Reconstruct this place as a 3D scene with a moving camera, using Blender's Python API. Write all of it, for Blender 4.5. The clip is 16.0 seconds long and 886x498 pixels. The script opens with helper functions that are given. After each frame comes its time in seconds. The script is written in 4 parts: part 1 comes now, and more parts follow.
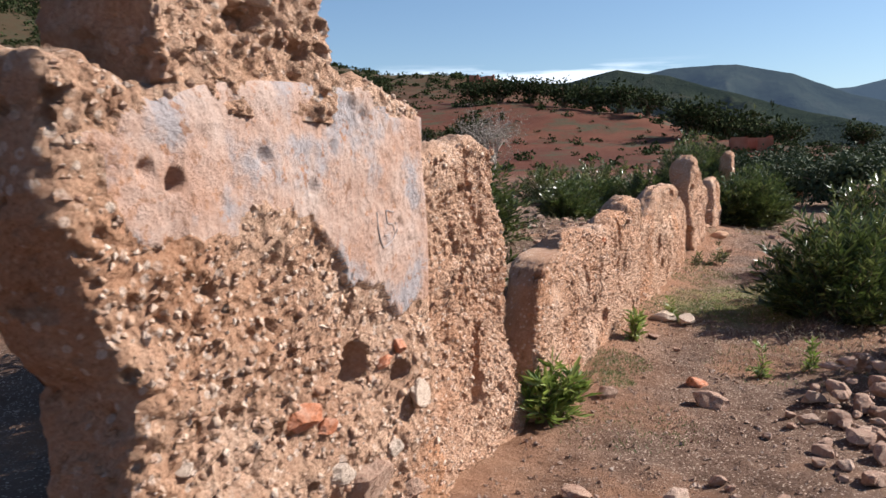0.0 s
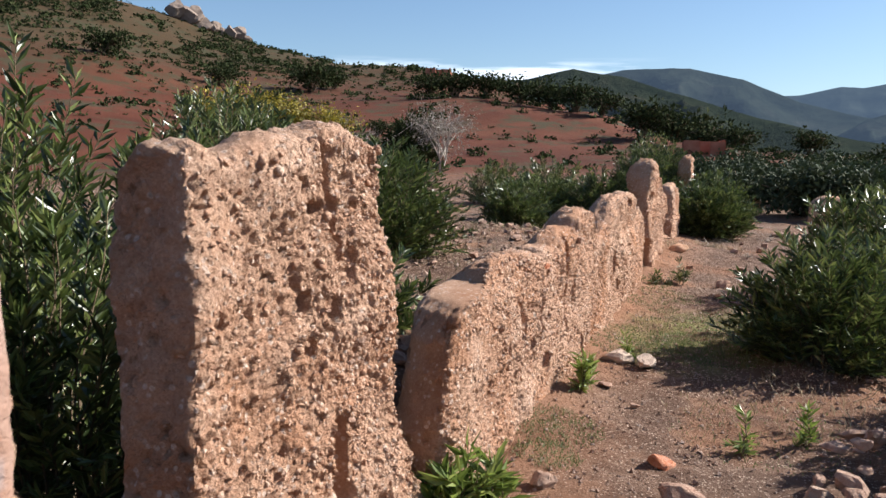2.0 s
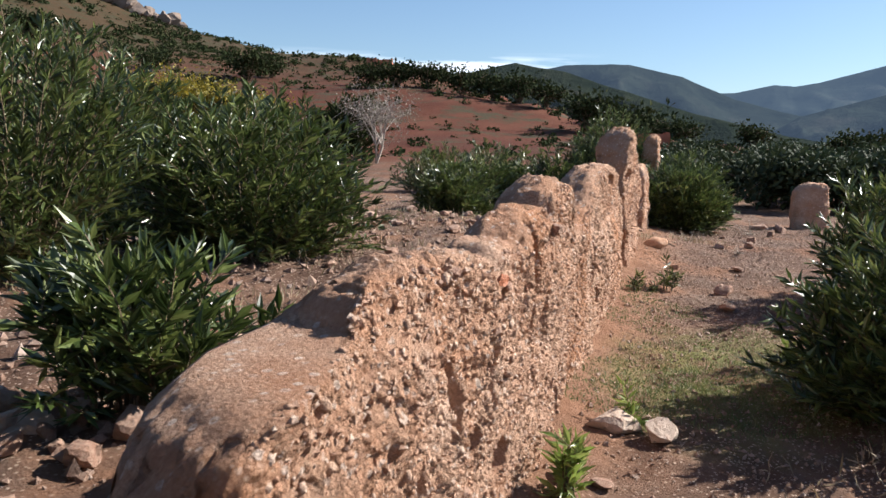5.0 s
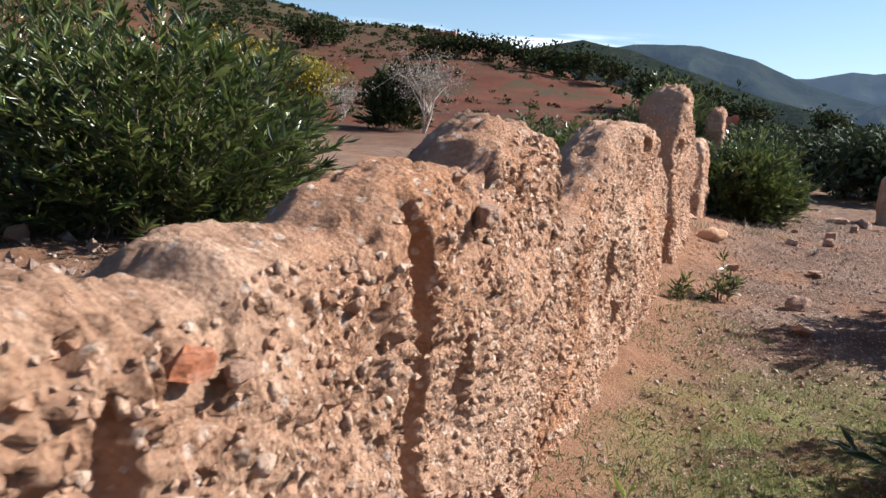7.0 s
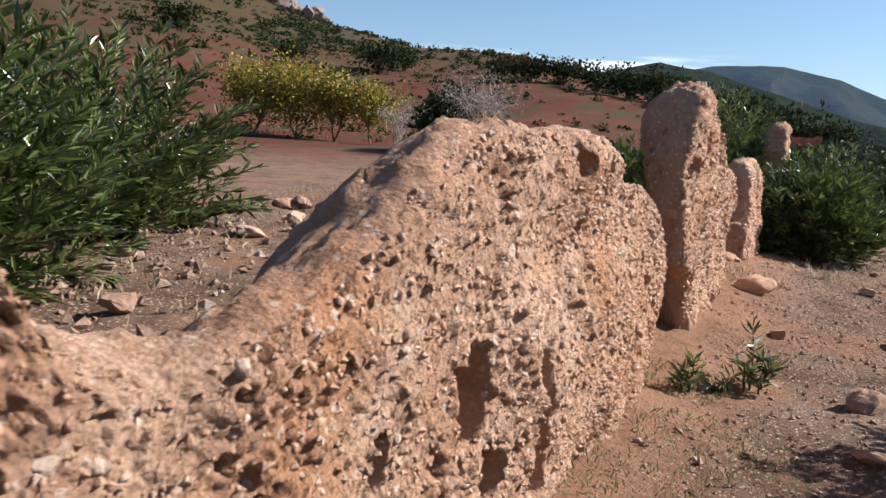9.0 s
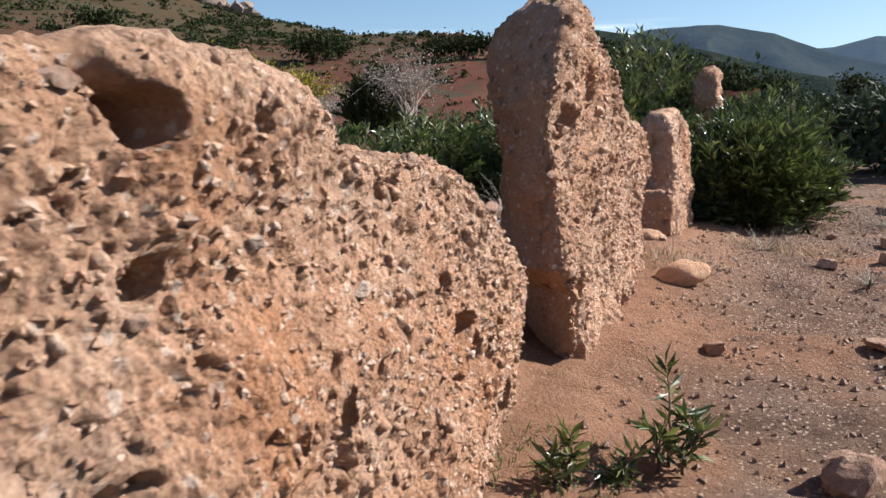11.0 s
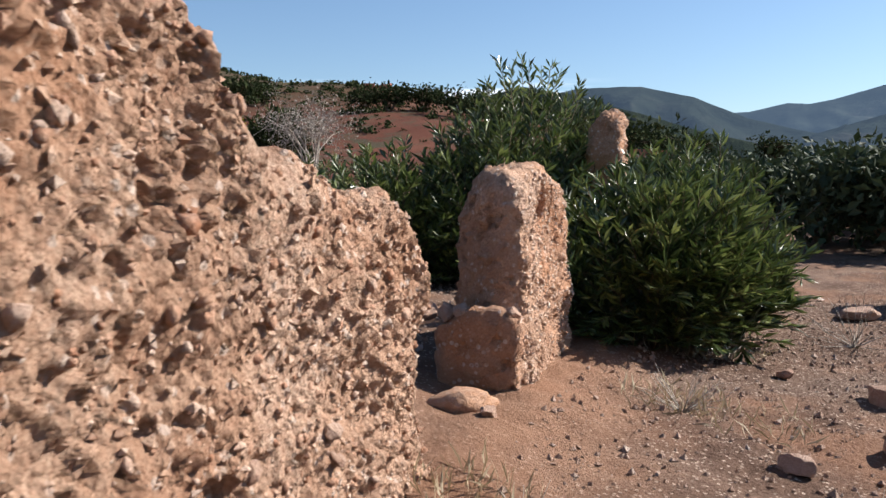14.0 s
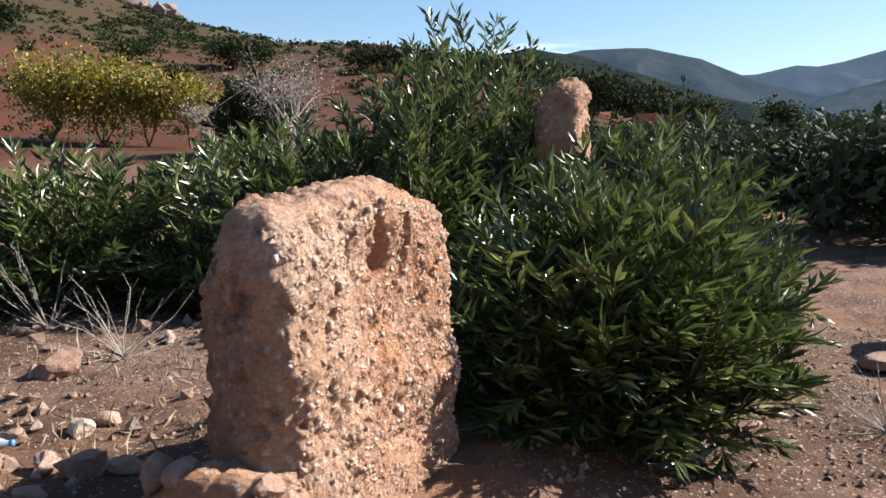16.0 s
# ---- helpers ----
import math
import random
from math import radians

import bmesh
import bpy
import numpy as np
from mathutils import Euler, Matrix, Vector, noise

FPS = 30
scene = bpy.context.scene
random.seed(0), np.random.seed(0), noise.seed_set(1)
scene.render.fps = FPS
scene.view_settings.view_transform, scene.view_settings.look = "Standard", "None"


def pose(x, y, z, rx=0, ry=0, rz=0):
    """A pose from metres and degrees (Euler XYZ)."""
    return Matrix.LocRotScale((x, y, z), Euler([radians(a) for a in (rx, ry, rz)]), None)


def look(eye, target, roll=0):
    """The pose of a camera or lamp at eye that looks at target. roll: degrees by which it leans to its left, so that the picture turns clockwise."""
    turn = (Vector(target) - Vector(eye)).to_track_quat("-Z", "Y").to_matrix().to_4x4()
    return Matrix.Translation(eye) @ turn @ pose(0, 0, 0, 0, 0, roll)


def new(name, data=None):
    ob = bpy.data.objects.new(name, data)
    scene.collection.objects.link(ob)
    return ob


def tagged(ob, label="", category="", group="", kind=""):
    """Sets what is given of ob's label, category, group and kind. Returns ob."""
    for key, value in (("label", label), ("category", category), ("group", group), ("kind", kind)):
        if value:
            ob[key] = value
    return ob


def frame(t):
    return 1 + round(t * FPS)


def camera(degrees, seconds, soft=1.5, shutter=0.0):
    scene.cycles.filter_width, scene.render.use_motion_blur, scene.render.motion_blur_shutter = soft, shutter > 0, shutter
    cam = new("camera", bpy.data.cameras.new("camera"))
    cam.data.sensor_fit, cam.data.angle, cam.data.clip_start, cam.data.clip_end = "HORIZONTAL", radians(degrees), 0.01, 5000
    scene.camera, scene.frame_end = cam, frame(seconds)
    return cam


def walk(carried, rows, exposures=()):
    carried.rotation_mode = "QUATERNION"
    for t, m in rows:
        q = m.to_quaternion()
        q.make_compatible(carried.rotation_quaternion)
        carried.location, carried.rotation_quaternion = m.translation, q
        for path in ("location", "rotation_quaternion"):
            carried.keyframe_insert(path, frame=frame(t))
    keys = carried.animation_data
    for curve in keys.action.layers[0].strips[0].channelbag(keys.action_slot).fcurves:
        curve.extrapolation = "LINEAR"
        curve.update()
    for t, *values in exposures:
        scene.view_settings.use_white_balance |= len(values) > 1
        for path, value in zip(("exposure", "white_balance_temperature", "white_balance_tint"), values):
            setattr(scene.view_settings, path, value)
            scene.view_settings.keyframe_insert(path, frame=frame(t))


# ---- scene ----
cam = camera(56.4, 16.0, shutter=0.15)
METRES, EYE, TILT, LEAN, TURN = 18.0, 1.6, -5.0, 1.0, 24.1
ROWS = [
    (0.0, 0.0, 0.0, 0.0, -0.0, 0.0, -0.0),
    (0.5, 0.0061, 0.029, 0.0053, -3.38, -0.01, -2.04),
    (1.0, 0.0112, 0.0568, 0.0112, -4.07, 0.0, -0.02),
    (1.5, 0.0187, 0.0806, 0.0138, -2.01, -0.56, -0.35),
    (2.0, 0.0241, 0.1072, 0.0142, -3.29, -0.42, -1.69),
    (2.5, 0.028, 0.1329, 0.0156, -4.34, -1.0, -0.39),
    (3.0, 0.0337, 0.163, 0.0168, -0.95, -1.55, -1.52),
    (3.5, 0.0362, 0.195, 0.0142, -5.72, -0.37, 1.32),
    (4.0, 0.04, 0.2283, 0.0121, -6.24, -0.39, 2.37),
    (4.5, 0.0437, 0.2593, 0.0132, -8.29, -0.56, -0.7),
    (7.0, 0.1045, 0.4046, 0.0179, -3.26, -2.66, -4.46),
    (7.5, 0.1195, 0.4317, 0.0215, -1.84, -3.05, -3.14),
    (8.0, 0.1408, 0.4606, 0.0239, 1.22, -2.44, -4.12),
    (8.5, 0.1571, 0.4932, 0.0284, 2.04, -1.26, -5.09),
    (11.0, 0.2189, 0.6349, 0.0388, -1.18, -2.38, 0.73),
    (11.5, 0.2332, 0.667, 0.0411, -2.03, -0.98, 1.02),
    (12.0, 0.247, 0.6967, 0.0441, -0.95, -1.38, 0.08),
    (12.5, 0.2599, 0.7297, 0.0483, -4.72, -0.92, 0.99),
    (13.0, 0.2742, 0.7587, 0.0514, -1.5, 0.63, -0.79),
    (13.5, 0.284, 0.7892, 0.0554, -2.64, 1.47, -0.79),
    (14.0, 0.2946, 0.8152, 0.0609, -6.11, 1.11, -0.34),
    (14.5, 0.3083, 0.8423, 0.0672, -4.35, 0.05, -0.69),
    (15.0, 0.3215, 0.8686, 0.0731, -5.58, 0.51, -0.65),
    (15.5, 0.3375, 0.8964, 0.0789, -6.66, -0.15, -0.47),
    (16.0, 0.3497, 0.9178, 0.0848, -5.84, -1.5, -0.64),
]
walk(cam, [(t, pose(0, 0, EYE, TILT, LEAN, TURN) @ pose(METRES * x, METRES * y, METRES * z, 90 + pitch, roll, yaw)) for t, x, y, z, yaw, pitch, roll in ROWS], exposures=[(0.0, 1.06, 6150, 10), (2.5, 1.15, 6150, 10), (4.7, 1.15, 6150, 10), (6.9, 1.28, 6150, 10), (8.0, 1.16, 6150, 10), (15.4, 1.17, 6150, 10), (16.0, 1.38, 6150, 10)])

# ---- world, sun ----
SUN_AZ, SUN_EL = radians(54), radians(36)
SUN_DIR = Vector((math.sin(SUN_AZ) * math.cos(SUN_EL), math.cos(SUN_AZ) * math.cos(SUN_EL), math.sin(SUN_EL)))
world = bpy.data.worlds.new("sky_world")
scene.world = world
world.use_nodes = True
wn, wl = world.node_tree.nodes, world.node_tree.links
wn.clear()
w_out = wn.new("ShaderNodeOutputWorld")
w_bg = wn.new("ShaderNodeBackground")
w_bg.inputs["Strength"].default_value = 0.06
w_sky = wn.new("ShaderNodeTexSky")
w_sky.sky_type, w_sky.sun_disc = "NISHITA", False
w_sky.sun_elevation, w_sky.sun_rotation = SUN_EL, SUN_AZ
w_sky.air_density, w_sky.dust_density, w_sky.ozone_density = 1.0, 0.35, 3.0
# thin cloud streaks low over the ridges
w_co = wn.new("ShaderNodeTexCoord")
w_map = wn.new("ShaderNodeMapping")
w_map.inputs["Scale"].default_value = (6, 6, 60)
w_noise = wn.new("ShaderNodeTexNoise")
w_noise.inputs["Scale"].default_value, w_noise.inputs["Detail"].default_value = 1.3, 8
w_ramp = wn.new("ShaderNodeValToRGB")
w_ramp.color_ramp.elements[0].position, w_ramp.color_ramp.elements[1].position = 0.42, 0.60
w_sep = wn.new("ShaderNodeSeparateXYZ")
w_band = wn.new("ShaderNodeValToRGB")
for at, v in ((0.105, 1.0), (0.120, 1.0), (0.132, 0.0)):
    e = w_band.color_ramp.elements.new(at)
    e.color = (v, v, v, 1)
w_band.color_ramp.elements[0].color = (0, 0, 0, 1)
w_band.color_ramp.elements[-1].color = (0, 0, 0, 1)
w_mul = wn.new("ShaderNodeMath")
w_mul.operation = "MULTIPLY"
w_mix = wn.new("ShaderNodeMixRGB")
w_mix.inputs["Color2"].default_value = (9.5, 10.2, 11.0, 1)
wl.new(w_co.outputs["Generated"], w_map.inputs["Vector"])
wl.new(w_map.outputs["Vector"], w_noise.inputs["Vector"])
wl.new(w_noise.outputs["Fac"], w_ramp.inputs["Fac"])
wl.new(w_co.outputs["Generated"], w_sep.inputs["Vector"])
wl.new(w_sep.outputs["Z"], w_band.inputs["Fac"])
wl.new(w_ramp.outputs["Color"], w_mul.inputs[0])
wl.new(w_band.outputs["Color"], w_mul.inputs[1])
w_side = wn.new("ShaderNodeMapRange")
w_side.inputs["From Min"].default_value, w_side.inputs["From Max"].default_value = -0.10, -0.17
w_mul2 = wn.new("ShaderNodeMath")
w_mul2.operation = "MULTIPLY"
wl.new(w_sep.outputs["X"], w_side.inputs["Value"])
wl.new(w_mul.outputs["Value"], w_mul2.inputs[0])
wl.new(w_side.outputs["Result"], w_mul2.inputs[1])
wl.new(w_mul2.outputs["Value"], w_mix.inputs["Fac"])
wl.new(w_sky.outputs["Color"], w_mix.inputs["Color1"])
wl.new(w_mix.outputs["Color"], w_bg.inputs["Color"])
wl.new(w_bg.outputs["Background"], w_out.inputs["Surface"])

sun_data = bpy.data.lights.new("sun", "SUN")
sun_data.energy, sun_data.angle, sun_data.color = 5.0, radians(0.53), (1.0, 0.93, 0.82)
sun = new("sun", sun_data)
sun.matrix_world = look(SUN_DIR * 100, (0, 0, 0))


# ---- materials ----
class Mat:
    """A node material: principled surface, with small helpers to wire textures."""

    def __init__(self, name, rough=0.9, spec=0.3):
        self.m = bpy.data.materials.new(name)
        self.m.use_nodes = True
        self.n, self.l = self.m.node_tree.nodes, self.m.node_tree.links
        self.b = self.n["Principled BSDF"]
        self.b.inputs["Roughness"].default_value = rough
        self.b.inputs["Specular IOR Level"].default_value = spec
        self.pos = self.n.new("ShaderNodeNewGeometry").outputs["Position"]
        self.height = None

    def noise(self, scale, detail=5, rough=0.6, stretch=None):
        t = self.n.new("ShaderNodeTexNoise")
        t.inputs["Scale"].default_value, t.inputs["Detail"].default_value, t.inputs["Roughness"].default_value = scale, detail, rough
        src = self.pos
        if stretch:
            mp = self.n.new("ShaderNodeMapping")
            mp.inputs["Scale"].default_value = stretch
            self.l.new(src, mp.inputs["Vector"])
            src = mp.outputs["Vector"]
        self.l.new(src, t.inputs["Vector"])
        return t.outputs["Fac"]

    def cells(self, scale, out="Distance", feature="F1"):
        t = self.n.new("ShaderNodeTexVoronoi")
        t.feature = feature
        t.inputs["Scale"].default_value = scale
        self.l.new(self.pos, t.inputs["Vector"])
        return t.outputs[out]

    def ramp(self, fac, *stops):
        r = self.n.new("ShaderNodeValToRGB")
        els = r.color_ramp.elements
        while len(els) < len(stops):
            els.new(0.5)
        for e, (at, c) in zip(els, stops):
            e.position = at
            e.color = (*c, 1) if len(c) == 3 else c
        self.l.new(fac, r.inputs["Fac"])
        return r.outputs["Color"]

    def grey(self, fac, lo, hi):
        r = self.n.new("ShaderNodeMapRange")
        r.inputs["From Min"].default_value, r.inputs["From Max"].default_value = lo, hi
        self.l.new(fac, r.inputs["Value"])
        return r.outputs["Result"]

    def math(self, op, a, b):
        m = self.n.new("ShaderNodeMath")
        m.operation = op
        for i, v in enumerate((a, b)):
            if isinstance(v, (int, float)):
                m.inputs[i].default_value = v
            else:
                self.l.new(v, m.inputs[i])
        return m.outputs["Value"]

    def mix(self, fac, a, b, blend="MIX"):
        m = self.n.new("ShaderNodeMixRGB")
        m.blend_type = blend
        for key, v in (("Fac", fac), ("Color1", a), ("Color2", b)):
            if isinstance(v, (int, float)):
                m.inputs[key].default_value = v
            elif isinstance(v, tuple):
                m.inputs[key].default_value = (*v, 1)
            else:
                self.l.new(v, m.inputs[key])
        return m.outputs["Color"]

    def color(self, c):
        if isinstance(c, tuple):
            self.b.inputs["Base Color"].default_value = (*c, 1)
        else:
            self.l.new(c, self.b.inputs["Base Color"])
        return self

    def bump(self, h, dist, strength=1.0, invert=False):
        bp = self.n.new("ShaderNodeBump")
        bp.inputs["Distance"].default_value, bp.inputs["Strength"].default_value = dist, strength
        bp.invert = invert
        self.l.new(h, bp.inputs["Height"])
        if self.height:
            self.l.new(self.height, bp.inputs["Normal"])
        self.height = bp.outputs["Normal"]
        self.l.new(self.height, self.b.inputs["Normal"])
        return self

    def island(self):
        return self.n.new("ShaderNodeNewGeometry").outputs["Random Per Island"]

    def rand(self):
        return self.n.new("ShaderNodeObjectInfo").outputs["Random"]


def earth_material(name, lo, mid, hi, red):
    k = Mat(name, 0.95, 0.15)
    c = k.ramp(k.noise(2.2, 8, 0.65), (0.30, lo), (0.5, mid), (0.72, hi))
    c = k.mix(k.grey(k.noise(0.9, 4), 0.50, 0.66), c, red)
    stones = k.cells(30, "Color")
    c = k.mix(k.math("MULTIPLY", k.grey(k.cells(30), 0.42, 0.30), k.grey(stones, 0.60, 0.72)), c, (0.66, 0.52, 0.43))
    c = k.mix(k.math("MULTIPLY", k.grey(k.cells(62), 0.42, 0.28), k.grey(k.cells(62, "Color"), 0.5, 0.75)), c, (0.55, 0.36, 0.25))
    k.color(k.mix(k.grey(k.noise(70, 3), 0.35, 0.7), c, k.mix(0.5, c, (0.3, 0.13, 0.07))))
    k.bump(k.noise(34, 10, 0.76), 0.024)
    k.bump(k.noise(95, 6, 0.7), 0.005)
    k.bump(k.cells(75), 0.004, 1.0, True)
    k.bump(k.noise(210, 5, 0.75), 0.0025)
    return k.m


M_EARTH = earth_material("rammed_earth", (0.37, 0.205, 0.130), (0.52, 0.335, 0.232), (0.64, 0.455, 0.345), (0.46, 0.235, 0.132))


def plaster_material():
    k = Mat("old_lime_plaster", 0.85, 0.2)
    c = k.ramp(k.noise(3.0, 8, 0.65), (0.32, (0.30, 0.165, 0.112)), (0.48, (0.345, 0.225, 0.175)), (0.66, (0.375, 0.285, 0.245)))
    c = k.mix(k.grey(k.noise(4.5, 6, 0.6), 0.50, 0.60), c, (0.27, 0.235, 0.235))
    c = k.mix(k.grey(k.noise(26, 6, 0.7), 0.55, 0.66), c, (0.29, 0.145, 0.085))
    c = k.mix(k.grey(k.noise(13, 6, 0.7), 0.61, 0.66), c, (0.22, 0.12, 0.08))
    k.color(c)
    k.bump(k.noise(14, 8, 0.65), 0.025)
    k.bump(k.noise(90, 5, 0.7), 0.003)
    return k.m


M_PLASTER = plaster_material()


def stone_material(name, *stops):
    k = Mat(name, 0.88, 0.25)
    c = k.ramp(k.rand(), *stops)
    c2 = k.ramp(k.island(), *stops)
    c = k.mix(0.5, c, c2)
    k.color(k.mix(k.grey(k.noise(26, 6, 0.7), 0.42, 0.7), c, k.mix(0.5, c, (0.52, 0.39, 0.31))))
    k.bump(k.noise(35, 8, 0.7), 0.02)
    k.bump(k.noise(160, 4, 0.7), 0.003)
    return k.m


M_STONE = stone_material("fieldstone", (0.0, (0.21, 0.10, 0.066)), (0.35, (0.28, 0.155, 0.105)), (0.7, (0.35, 0.22, 0.16)), (1.0, (0.44, 0.32, 0.25)))
M_PEBBLE = stone_material("wall_pebbles", (0.0, (0.40, 0.18, 0.10)), (0.35, (0.48, 0.28, 0.18)), (0.7, (0.60, 0.41, 0.30)), (1.0, (0.74, 0.63, 0.54)))
M_GRAVEL = stone_material("gravel", (0.0, (0.20, 0.115, 0.08)), (0.5, (0.31, 0.20, 0.145)), (0.85, (0.44, 0.33, 0.27)), (1.0, (0.60, 0.52, 0.46)))
M_BRICK = stone_material("fired_brick", (0.0, (0.42, 0.13, 0.06)), (1.0, (0.52, 0.20, 0.10)))
M_PALE = stone_material("pale_limestone", (0.0, (0.44, 0.32, 0.245)), (1.0, (0.56, 0.45, 0.37)))
M_OCHRE = stone_material("ochre_stone", (0.0, (0.40, 0.21, 0.12)), (1.0, (0.46, 0.26, 0.155)))
M_CLIFF = stone_material("cliff_rock", (0.0, (0.13, 0.10, 0.08)), (1.0, (0.20, 0.155, 0.13)))


def ground_material():
    k = Mat("red_dirt", 0.96, 0.15)
    near = k.ramp(k.noise(1.6, 9, 0.68), (0.3, (0.080, 0.043, 0.029)), (0.5, (0.137, 0.080, 0.055)), (0.7, (0.225, 0.145, 0.105)))
    near = k.mix(k.grey(k.noise(0.45, 5), 0.5, 0.66), near, (0.172, 0.114, 0.085))
    near = k.mix(k.math("MULTIPLY", k.grey(k.cells(45), 0.40, 0.26), k.grey(k.cells(45, "Color"), 0.5, 0.7)), near, (0.50, 0.38, 0.30))
    near = k.mix(k.math("MULTIPLY", k.grey(k.noise(0.8, 7, 0.65), 0.50, 0.62), 0.75), near, (0.23, 0.115, 0.066))
    # orange earth washed down from the wall
    spill = k.n.new("ShaderNodeSeparateXYZ")
    k.l.new(k.pos, spill.inputs["Vector"])
    off = k.math("ABSOLUTE", k.math("ADD", spill.outputs["X"], 2.0), 0)
    off = k.math("ADD", off, k.math("MULTIPLY", k.noise(1.7, 6, 0.65), 0.9))
    near = k.mix(k.math("MULTIPLY", k.grey(off, 1.25, 0.55), 0.75), near, k.mix(k.noise(6, 7, 0.7), (0.20, 0.098, 0.055), (0.34, 0.19, 0.12)))
    # low green herbs where the path is damp
    sep = k.n.new("ShaderNodeSeparateXYZ")
    k.l.new(k.pos, sep.inputs["Vector"])
    dx = k.math("DIVIDE", k.math("ADD", sep.outputs["X"], 0.9), 0.9)
    dy = k.math("DIVIDE", k.math("ADD", sep.outputs["Y"], -11.6), 1.6)
    d = k.math("ADD", k.math("MULTIPLY", dx, dx), k.math("MULTIPLY", dy, dy))
    patch = k.math("MULTIPLY", k.grey(d, 1.5, 0.2), k.grey(k.noise(3.5, 8, 0.7), 0.36, 0.62))
    near = k.mix(k.math("MULTIPLY", patch, 0.75), near, k.mix(k.noise(25, 4), (0.08, 0.12, 0.025), (0.20, 0.22, 0.06)))
    far = k.ramp(k.noise(0.05, 9, 0.7), (0.34, (0.055, 0.016, 0.008)), (0.5, (0.084, 0.025, 0.013)), (0.68, (0.118, 0.044, 0.025)))
    far = k.mix(k.grey(k.noise(0.16, 8, 0.72), 0.50, 0.60), far, (0.050, 0.040, 0.022))
    high = k.math("ADD", sep.outputs["Z"], k.math("MULTIPLY", k.noise(0.03, 6, 0.65), 22))
    far = k.mix(k.math("MULTIPLY", k.grey(high, 25, 44), 0.65), far, (0.036, 0.037, 0.017))
    ln = k.n.new("ShaderNodeVectorMath")
    ln.operation = "DISTANCE"
    k.l.new(k.pos, ln.inputs[0])
    ln.inputs[1].default_value = (-1, 12, 0)
    r = k.math("ADD", ln.outputs["Value"], k.math("MULTIPLY", k.noise(0.09, 4), 30))
    r = k.math("ADD", r, k.math("MULTIPLY", k.grey(sep.outputs["X"], -0.5, 4.0), 20))
    k.color(k.mix(k.grey(r, 44, 64), near, far))
    k.bump(k.noise(9, 10, 0.72), 0.05)
    k.bump(k.cells(55), 0.006, 1.0, True)
    k.bump(k.cells(130), 0.0025, 1.0, True)
    k.bump(k.noise(150, 5, 0.7), 0.004)
    return k.m


M_GROUND = ground_material()


def leaf_material(name, dark, mid, light, rough=0.35, trans=0.25, spec=0.5):
    k = Mat(name, rough, spec)
    c = k.ramp(k.island(), (0.0, dark), (0.55, mid), (1.0, light))
    k.color(k.mix(k.grey(k.noise(1.4, 3), 0.35, 0.7), c, k.mix(0.4, c, dark)))
    k.b.inputs["Roughness"].default_value = rough
    tr = k.n.new("ShaderNodeBsdfTranslucent")
    k.l.new(c, tr.inputs["Color"])
    mx = k.n.new("ShaderNodeMixShader")
    mx.inputs["Fac"].default_value = trans
    k.l.new(k.b.outputs["BSDF"], mx.inputs[1])
    k.l.new(tr.outputs["BSDF"], mx.inputs[2])
    k.l.new(mx.outputs["Shader"], k.n["Material Output"].inputs["Surface"])
    return k.m


M_OLEANDER = leaf_material("oleander_leaf", (0.015, 0.026, 0.007), (0.068, 0.098, 0.023), (0.215, 0.245, 0.075), 0.33, 0.20, 0.6)
M_SHOOT = leaf_material("young_leaf", (0.09, 0.13, 0.025), (0.18, 0.24, 0.05), (0.30, 0.34, 0.10), 0.35, 0.4)
M_GRASS = leaf_material("grass_blade", (0.07, 0.10, 0.03), (0.13, 0.16, 0.05), (0.24, 0.22, 0.11), 0.6, 0.3)
M_DRY = leaf_material("dry_grass", (0.22, 0.16, 0.09), (0.34, 0.26, 0.16), (0.46, 0.38, 0.26), 0.7, 0.2)
M_YELLOW = leaf_material("autumn_leaf", (0.055, 0.062, 0.012), (0.25, 0.20, 0.020), (0.46, 0.36, 0.038), 0.6, 0.30)
M_OLIVE = leaf_material("olive_leaf", (0.020, 0.030, 0.013), (0.040, 0.056, 0.025), (0.085, 0.105, 0.055), 0.7, 0.12, 0.2)
M_SCRUB = leaf_material("scrub_leaf", (0.018, 0.026, 0.011), (0.034, 0.045, 0.018), (0.06, 0.068, 0.030), 0.95, 0.12, 0.05)
M_GREYLEAF = leaf_material("sparse_grey_leaf", (0.16, 0.13, 0.11), (0.24, 0.21, 0.18), (0.34, 0.30, 0.26), 0.6, 0.2)


def bark_material(name, a, b):
    k = Mat(name, 0.9, 0.2)
    k.color(k.ramp(k.noise(14, 7, 0.7, (1, 1, 0.25)), (0.35, a), (0.65, b)))
    k.bump(k.noise(40, 6, 0.7, (1, 1, 0.2)), 0.02)
    return k.m


M_BARK = bark_material("brown_bark", (0.10, 0.07, 0.045), (0.20, 0.15, 0.10))
M_GREYBARK = bark_material("grey_bark", (0.30, 0.26, 0.22), (0.46, 0.41, 0.36))


def mountain_material(name, a, b, c, haze_tint, haze_glow, scale):
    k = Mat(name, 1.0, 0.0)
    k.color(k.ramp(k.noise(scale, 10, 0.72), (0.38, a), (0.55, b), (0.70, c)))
    # bluish emission stands in for the haze in front of distant land
    k.b.inputs["Emission Color"].default_value = (*haze_tint, 1)
    k.b.inputs["Emission Strength"].default_value = haze_glow
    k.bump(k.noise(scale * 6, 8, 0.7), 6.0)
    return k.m


